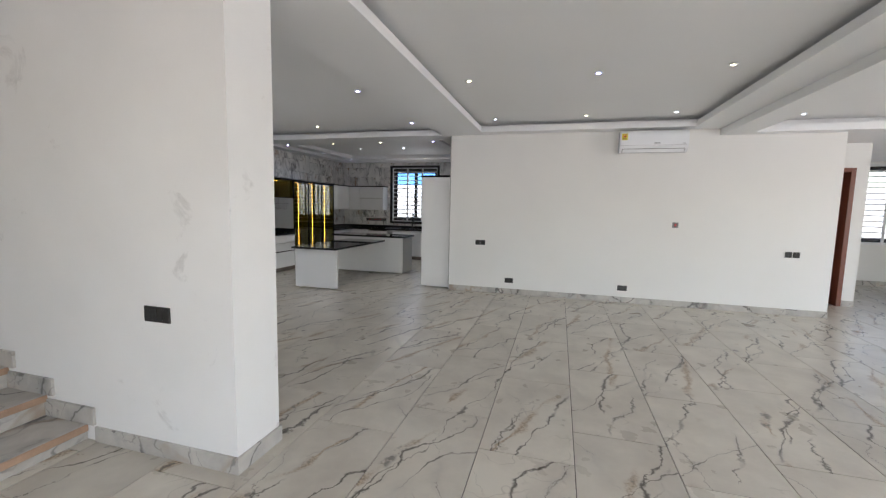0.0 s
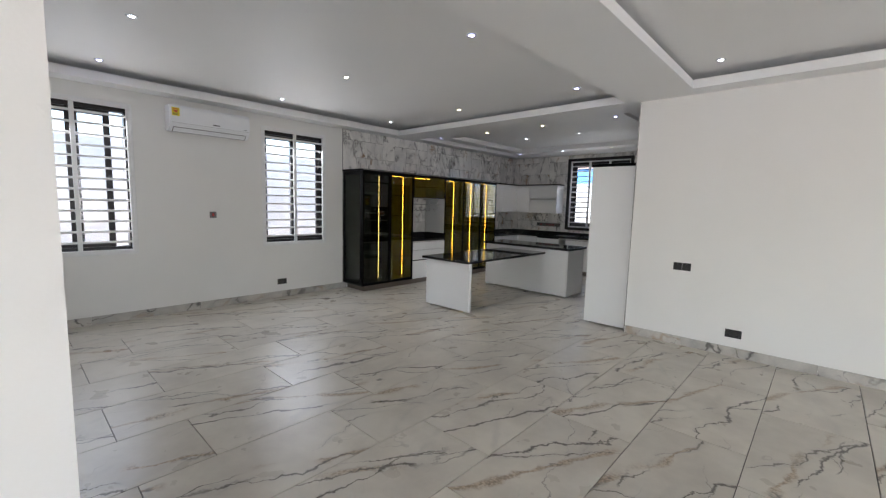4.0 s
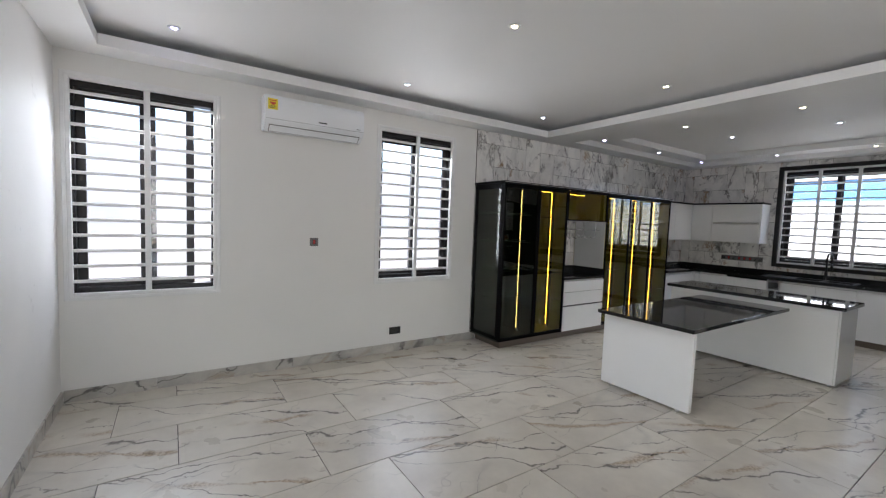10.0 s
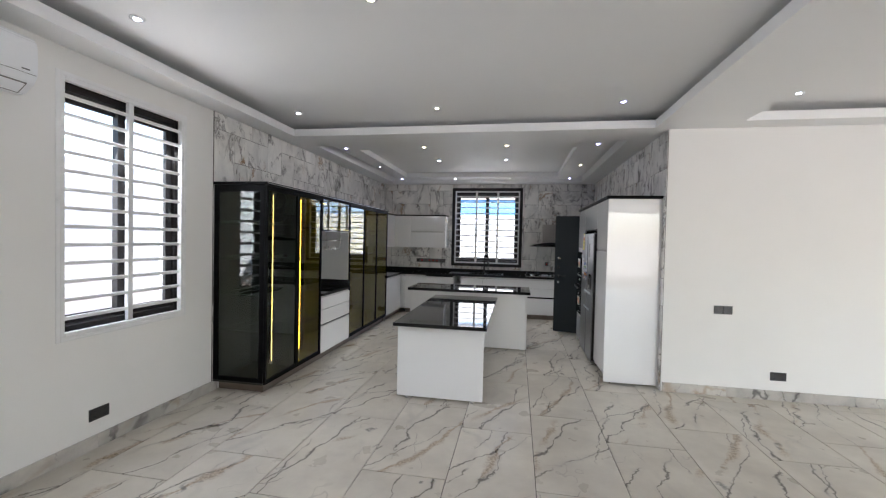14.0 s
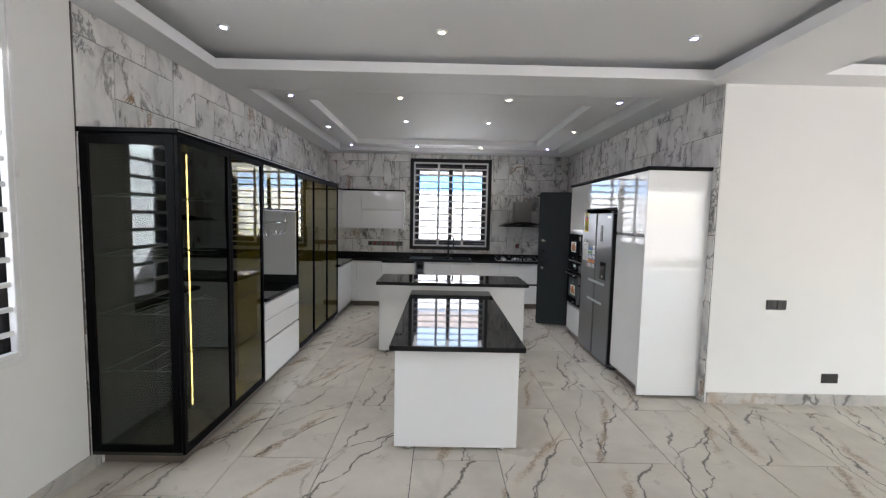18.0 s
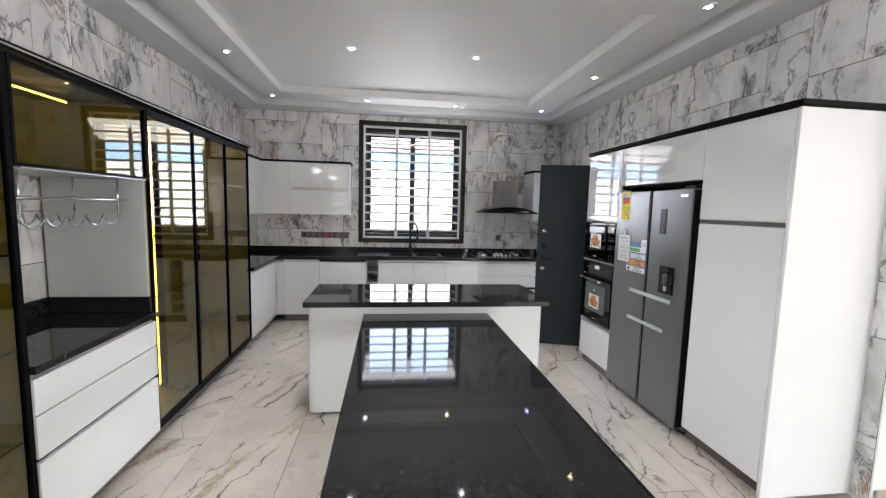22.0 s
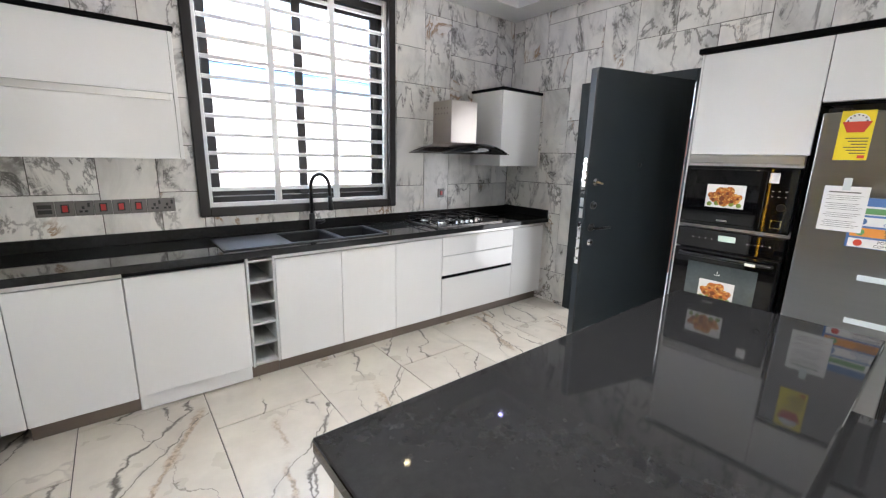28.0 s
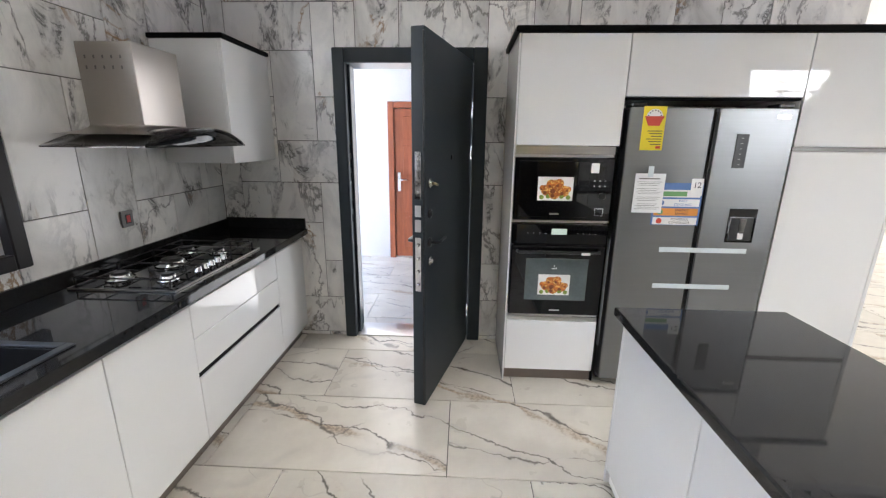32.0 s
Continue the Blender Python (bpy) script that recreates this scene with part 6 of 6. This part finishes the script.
for x in (-1.955, -1.858):
    plate("light_switch", "dark grey double rocker switch on the stair wall", "switch", "-y", (x, 0.72, 0.874), 0.092, 0.092, TWO)
plate("double_socket", "dark grey double power socket above the skirting", "socket", "+x", (XL, 3.97, 0.25), 0.147, 0.086, SOCK)
plate("isolator_switch", "grey isolator switch with red rocker between windows", "switch", "+x", (XL, 2.99, 1.31), 0.086, 0.086, ISO)
plate("double_socket", "dark grey double power socket near the corner", "socket", "+y", (-4.02, YF, 0.25), 0.147, 0.086, SOCK)
plate("media_plate", "dark media outlet plate high on the wall", "socket", "+y", (-3.925, YF, 2.02), 0.086, 0.13, [(0, 0, 0.03, 0.05, BLACKPLASTIC)])
plate("media_plate", "pale glossy media outlet plate high on the wall", "socket", "+y", (-4.035, YF, 2.02), 0.086, 0.13, [(0, 0, 0.082, 0.124, ACWHITE), (0.012, 0.025, 0.022, 0.018, BLACKPLASTIC), (0.0, -0.028, 0.012, 0.012, BLACKPLASTIC)])
plate("hob_switch", "grey isolator switch with red rocker on marble", "switch", "-y", (-2.55, YB - 0.012, 1.10), 0.075, 0.086, ISO)
strip = thing("socket_strip", (-5.08, YB - 0.012, 1.10), "grey strip of kitchen switches and sockets on marble", "socket")


def pin_holes(x):
    """A switched three-pin outlet: two slots, one upright slot, a small rocker."""
    for u, v, w, h in ((-0.012, 1.083, 0.014, 0.012), (0.012, 1.083, 0.014, 0.012), (0.0, 1.105, 0.012, 0.018)):
        block("socket_hole", (x + u - w / 2, YB - 0.0225, v - h / 2), (x + u + w / 2, YB - 0.0212, v + h / 2), BLACKPLASTIC, strip, 0)
    block("socket_switch", (x + 0.020, YB - 0.0245, 1.107), (x + 0.032, YB - 0.0212, 1.132), DARKPLATE, strip, 0.001)


for i in range(7):
    x = -5.404 + 0.0852 * i
    w = 0.0835 if i < 6 else 0.149
    c = x + w / 2
    block("plate", (x, YB - 0.021, 1.058), (x + w, YB - 0.011, 1.144), GREYPLATE, strip, 0.002)
    if i in (1, 3, 4, 5):
        block("rocker_frame", (c - 0.018, YB - 0.0228, 1.077), (c + 0.018, YB - 0.0212, 1.126), BLACKPLASTIC, strip, 0.001)
        block("rocker", (c - 0.012, YB - 0.0255, 1.083), (c + 0.012, YB - 0.0230, 1.120), RED, strip, 0.001, "red rocker switch")
    elif i == 0:
        for v in (1.076, 1.105):
            block("blank_cover", (x + 0.012, YB - 0.0235, v), (x + w - 0.012, YB - 0.0212, v + 0.022), DARKPLATE, strip, 0.001)
    elif i == 2:
        pin_holes(c - 0.006)
    else:
        for u in (-0.036, 0.030):
            pin_holes(c + u)


def slanted(face, at, u0, u1, f0, f1, lift):
    """A thin strip lying on the sloping underside of the unit, f0 to f1 of the way up the slope."""
    bm = bmesh.new()
    d0, v0, d1, v1 = 0.12, 0.0, 0.19, 0.055
    ln = math.hypot(d1 - d0, v1 - v0)
    nd, nv = (v1 - v0) / ln, -(d1 - d0) / ln
    rows = []
    for off in (lift - 0.004, lift):
        for f in (f0, f1):
            rows.append([bm.verts.new(on_wall(face, at, u, d0 + (d1 - d0) * f + nd * off, v0 + (v1 - v0) * f + nv * off)) for u in (u0, u1)])
    a, b, c, d = rows
    for q in ((a, b), (c, d), (a, c), (b, d)):
        bm.faces.new((q[0][0], q[0][1], q[1][1], q[1][0]))
    for i in (0, 1):
        bm.faces.new((a[i], b[i], d[i], c[i]))
    bmesh.ops.recalc_face_normals(bm, faces=bm.faces)
    return bm


def air_conditioner(face, at, label):
    """Split unit: length along the wall, rounded front, louvre and label."""
    ac = thing("air_conditioner", at, label, "air conditioner", "air conditioners")
    L, H, D = 0.97, 0.325, 0.215
    prof = [(0.0, 0.02), (0.06, 0.0), (0.12, 0.0), (0.19, 0.055), (D, 0.10), (D + 0.004, 0.18), (D, 0.27), (0.205, 0.30), (0.18, H), (0.0, H)]
    bm = bmesh.new()
    ends = [[bm.verts.new(on_wall(face, at, u, d, v)) for d, v in prof] for u in (-L / 2, L / 2)]
    for j in range(len(prof)):
        k = (j + 1) % len(prof)
        bm.faces.new((ends[0][j], ends[1][j], ends[1][k], ends[0][k]))
    bm.faces.new(ends[0][::-1])
    bm.faces.new(ends[1])
    bmesh.ops.recalc_face_normals(bm, faces=bm.faces)
    bmesh.ops.bevel(bm, geom=bm.edges[:], offset=0.008, segments=2, affect="EDGES")
    part("body", bm, ACWHITE, ac)
    add = lambda nm, u0, u1, d0, d1, v0, v1, mt, b=0.001, lab="": block(nm, on_wall(face, at, u0, d0, v0), on_wall(face, at, u1, d1, v1), mt, ac, b, lab)
    sl = lambda nm, u0, u1, f0, f1, lift, mt, lab="": part(nm, slanted(face, at, u0, u1, f0, f1, lift), mt, ac, lab)
    sl("louvre_gap", -0.445, 0.445, 0.03, 0.97, 0.0025, GREYPLATE)
    sl("louvre", -0.438, 0.438, 0.10, 0.90, 0.005, ACWHITE, "white air flap")
    add("panel_seam", -0.475, 0.475, 0.2, D + 0.0012, 0.102, 0.1035, GREYPLATE)
    add("brand_plate", 0.01, 0.09, D + 0.002, D + 0.0045, 0.125, 0.137, INK, 0)
    lab = add("energy_label", -0.46, -0.375, D - 0.004, D + 0.0048, 0.185, 0.285, YELLOW, 0, "yellow energy label with red dial")
    for u0, u1, v0, v1, mt in ((-0.443, -0.393, 0.238, 0.252, REDINK), (-0.432, -0.404, 0.226, 0.238, REDINK), (-0.45, -0.386, 0.262, 0.270, REDINK), (-0.45, -0.39, 0.214, 0.218, INK), (-0.45, -0.40, 0.205, 0.209, INK), (-0.45, -0.395, 0.196, 0.200, INK)):
        block("print", on_wall(face, at, u0, D + 0.005, v0), on_wall(face, at, u1, D + 0.0054, v1), mt, lab, 0)
    add("display", 0.40, 0.44, D, D + 0.0035, 0.12, 0.126, INK, 0)
    return ac


air_conditioner("+x", (XL, 2.95, 2.37), "white split air conditioner with yellow energy label between windows")
air_conditioner("-y", (1.655, YW - 0.004, 2.44), "white split air conditioner with yellow energy label on long wall")

# ---- recessed ceiling lamps ----
def downlight_kind(lens_mat, label):
    d = thing("downlight", (0, 0, 0), label, "downlight", "recessed ceiling lamps")
    bm = add_lathe(bmesh.new(), (0, 0, 0), [(0.044, -0.0003), (0.044, -0.003), (0.038, -0.010), (0.030, -0.011), (0.0195, -0.0035)], 20)
    part("trim", bm, ACWHITE, d)
    part("lens", add_lathe(bmesh.new(), (0, 0, 0), [(0.019, -0.0036), (0.019, -0.0105), (0.015, -0.0132), (0.006, -0.0138)], 16), lens_mat, d, "lit lens")
    return d


DX, DY, LX = (-5.62, -4.045, -2.203), (1.767, 3.75, 5.725), (-0.75, 0.63, 1.85)
KX, KY = (-5.595, -4.465, -3.35, -2.204), (6.973, 8.425, 9.85)
LAMPS = {"warm": [(DX[1], DY[1], ZT), (DX[1], DY[2], ZT), (LX[0], 1.7, ZT), (LX[0], 3.633, ZT), (LX[2], 3.633, ZT), (KX[1], KY[0], KT), (KX[2], KY[0], KT), (KX[3], KY[1], KT), (LX[1], 5.64, ZT), (KX[2], KY[2], KT)],
         "cool": [(DX[0], DY[2], ZT), (DX[0], DY[1], ZT), (DX[1], DY[0], ZT), (LX[0], 5.66, ZT), (LX[2], 5.64, ZT), (LX[1], 1.7, ZT), (LX[2], 1.7, ZT), (KX[0], KY[1], KT), (KX[1], KY[2], KT), (-4.528, 8.386, KZ), (-3.398, 8.386, KZ), (3.43, 5.75, ZC + 0.087)],
         "bluish": [(DX[0], DY[0], ZT), (DX[2], DY[2], ZT), (DX[2], DY[1], ZT), (DX[2], DY[0], ZT), (LX[1], 3.633, ZT), (KX[0], KY[0], KT), (KX[0], KY[2], KT), (KX[3], KY[2], KT), (KX[3], KY[0], KT), (3.43, 3.9, ZC + 0.087)]}
for tone, mt, lab in (("warm", WARMSPOT, "small recessed ceiling lamp glowing warm white"), ("cool", COOL, "small recessed ceiling lamp glowing white"), ("bluish", BLUESPOT, "small recessed ceiling lamp glowing bluish white")):
    first = downlight_kind(mt, lab)
    spots = LAMPS[tone]
    first.matrix_world = Matrix.Translation(spots[0])
    for p in spots[1:]:
        copy_thing(first, Matrix.Translation(p))

# ---- skirting ----


def skirting(name, face, start, end, fixed):
    """A row of marble skirting pieces along a wall."""
    horizontal = face in ("-y", "+y")
    at = (start, fixed, 0) if horizontal else (fixed, start, 0)
    s = thing(name, at, "low marble skirting along the wall", "skirting", kind="structure")
    sgn = -1 if face in ("-y", "-x") else 1
    p = start
    k = 0
    while p < end - 0.01:
        q = min(p + (1.166 if k or end - start < 1.2 else 0.62), end)
        a, b = (p + 0.001, fixed - 0.002 * sgn, -0.002), (q - 0.001, fixed + 0.014 * sgn, 0.098)
        if not horizontal:
            a, b = (a[1], a[0], a[2]), (b[1], b[0], b[2])
        block("skirting_piece", a, b, STONE, s, 0.002)
        p, k = q, k + 1


skirting("baseboard", "-y", XR + 0.015, 4.20, YW - 0.004)
skirting("baseboard", "+x", YF + 0.015, 5.17, XL)
skirting("baseboard", "+y", XL + 0.015, -2.11, YF)
skirting("baseboard", "+y", -2.11, -1.361, 1.077)
skirting("baseboard", "+x", 0.706, 1.092, -1.375)
skirting("baseboard", "-y", -2.46, -1.361, 0.72)
skirting("baseboard", "+x", YW, 7.3, 4.20)
skirting("baseboard", "-y", 4.95, 5.12, 7.3)
skirting("baseboard", "-y", 5.3, 9.0, 10.1)

# ---- marble tiles on the kitchen walls: straight herringbone ----
UNIT = 0.295
tile_cache = {}


def tile_piece(w, h, axis, face):
    """A shared tile mesh: w along the wall, h up, 9 mm proud, with eased edges."""
    key = (round(w, 3), round(h, 3), axis, face)
    if key not in tile_cache:
        g = 0.0022 if axis != "z" else 0.0026
        a, b = {"x": ((face * 0.002, g, g), (face * 0.009, w - g, h - g)), "y": ((g, face * 0.002, g), (w - g, face * 0.009, h - g)), "z": ((g, g, -0.009), (w - g, h - g, 0.0))}[axis]
        bm = add_box(bmesh.new(), a, b, 0.0012)
        me = mesh_of(bm, "tile")
        me.materials.append(TILEM if axis != "z" else FLOORM)
        tile_cache[key] = me
    return tile_cache[key]


def tile_wall(wall, axis, face, plane, u0, u1, z0, z1, origin, holes):
    """Herringbone of half-length steps over a wall, cut at its edges and round the openings."""
    nu, nz = int((u1 - u0) / UNIT) + 8, int((z1 - z0) / UNIT) + 8
    for i in range(-6, nu):
        for j in range(-6, nz):
            k = (i + j) % 4
            if k not in (0, 2):
                continue
            du, dz = (2, 1) if k == 0 else (1, 2)
            a, b = origin[0] + i * UNIT, origin[0] + (i + du) * UNIT
            c, d = origin[1] + j * UNIT, origin[1] + (j + dz) * UNIT
            a, b, c, d = max(a, u0), min(b, u1), max(c, z0), min(d, z1)
            if b - a < 0.012 or d - c < 0.012:
                continue
            rects = [(a, b, c, d)]
            for h in holes:
                out = []
                for r in rects:
                    if r[1] <= h[0] or r[0] >= h[1] or r[3] <= h[2] or r[2] >= h[3]:
                        out.append(r)
                        continue
                    for q in ((r[0], min(r[1], h[0]), r[2], r[3]), (max(r[0], h[1]), r[1], r[2], r[3]), (max(r[0], h[0]), min(r[1], h[1]), r[2], h[2]), (max(r[0], h[0]), min(r[1], h[1]), h[3], r[3])):
                        if q[1] - q[0] > 0.012 and q[3] - q[2] > 0.012:
                            out.append(q)
                rects = out
            for r in rects:
                ob = new("tile", tile_piece(r[1] - r[0], r[3] - r[2], axis, face))
                ob.location = (plane, r[0], r[2]) if axis == "x" else (r[0], plane, r[2])
                ob.parent = wall


walls = {o.name: o for o in scene.objects if o.parent is None}
KHOLE, DHOLE = (KW[0] - 0.03, KW[1] + 0.03, KW[2] - 0.03, KW[3] + 0.03), (8.60, 9.60, -0.1, 2.09)
part("grout_bed", slab_with_holes(bmesh.new(), "x", XL, XL + 0.0045, (5.095, YB), (0.0, ZC), []), GROUT, walls["wall_west"])
part("grout_bed", slab_with_holes(bmesh.new(), "y", YB - 0.0045, YB, (XL + 0.0045, XR - 0.0045), (0.0, ZC), [KHOLE]), GROUT, walls["wall_north"])
part("grout_bed", slab_with_holes(bmesh.new(), "x", XR - 0.0045, XR, (YW + 0.002, YB), (0.0, ZC), [(8.60, 9.60, 0.0, 2.09)]), GROUT, walls["wall_east"])
tile_wall(walls["wall_west"], "x", 1, XL + 0.001, 5.095, YB, 0.0, ZC, (5.10 - 3 * UNIT, 2.34 - 8 * UNIT), [])
tile_wall(walls["wall_north"], "y", -1, YB - 0.001, XL + 0.01, XR - 0.01, 0.0, ZC, (-6.0 - 4 * UNIT, 2.36 - 8 * UNIT), [KHOLE])
tile_wall(walls["wall_east"], "x", -1, XR - 0.001, YW, YB - 0.01, 0.0, ZC, (10.05 - 14 * UNIT, 1.80 - 6 * UNIT), [DHOLE])

# ---- floor tiles: two columns of long marble slabs laid in steps ----
TW, TL = 0.5885, 1.166
floor = walls["floor"]
for i in range(-12, 17):
    tw = TW if i >= 0 else 0.580
    x0 = -0.12 + tw * i
    phase = 1.77 if i % 2 else 1.38
    for j in range(-6, 9):
        a, b, c, d = max(x0, XL), min(x0 + tw, 9.0), max(phase + TL * j, -4.95), min(phase + TL * (j + 1), 10.5)
        if b - a < 0.02 or d - c < 0.02:
            continue
        ob = new("tile", tile_piece(b - a, d - c, "z", 1))
        ob.location = (a, c, 0)
        ob.parent = floor
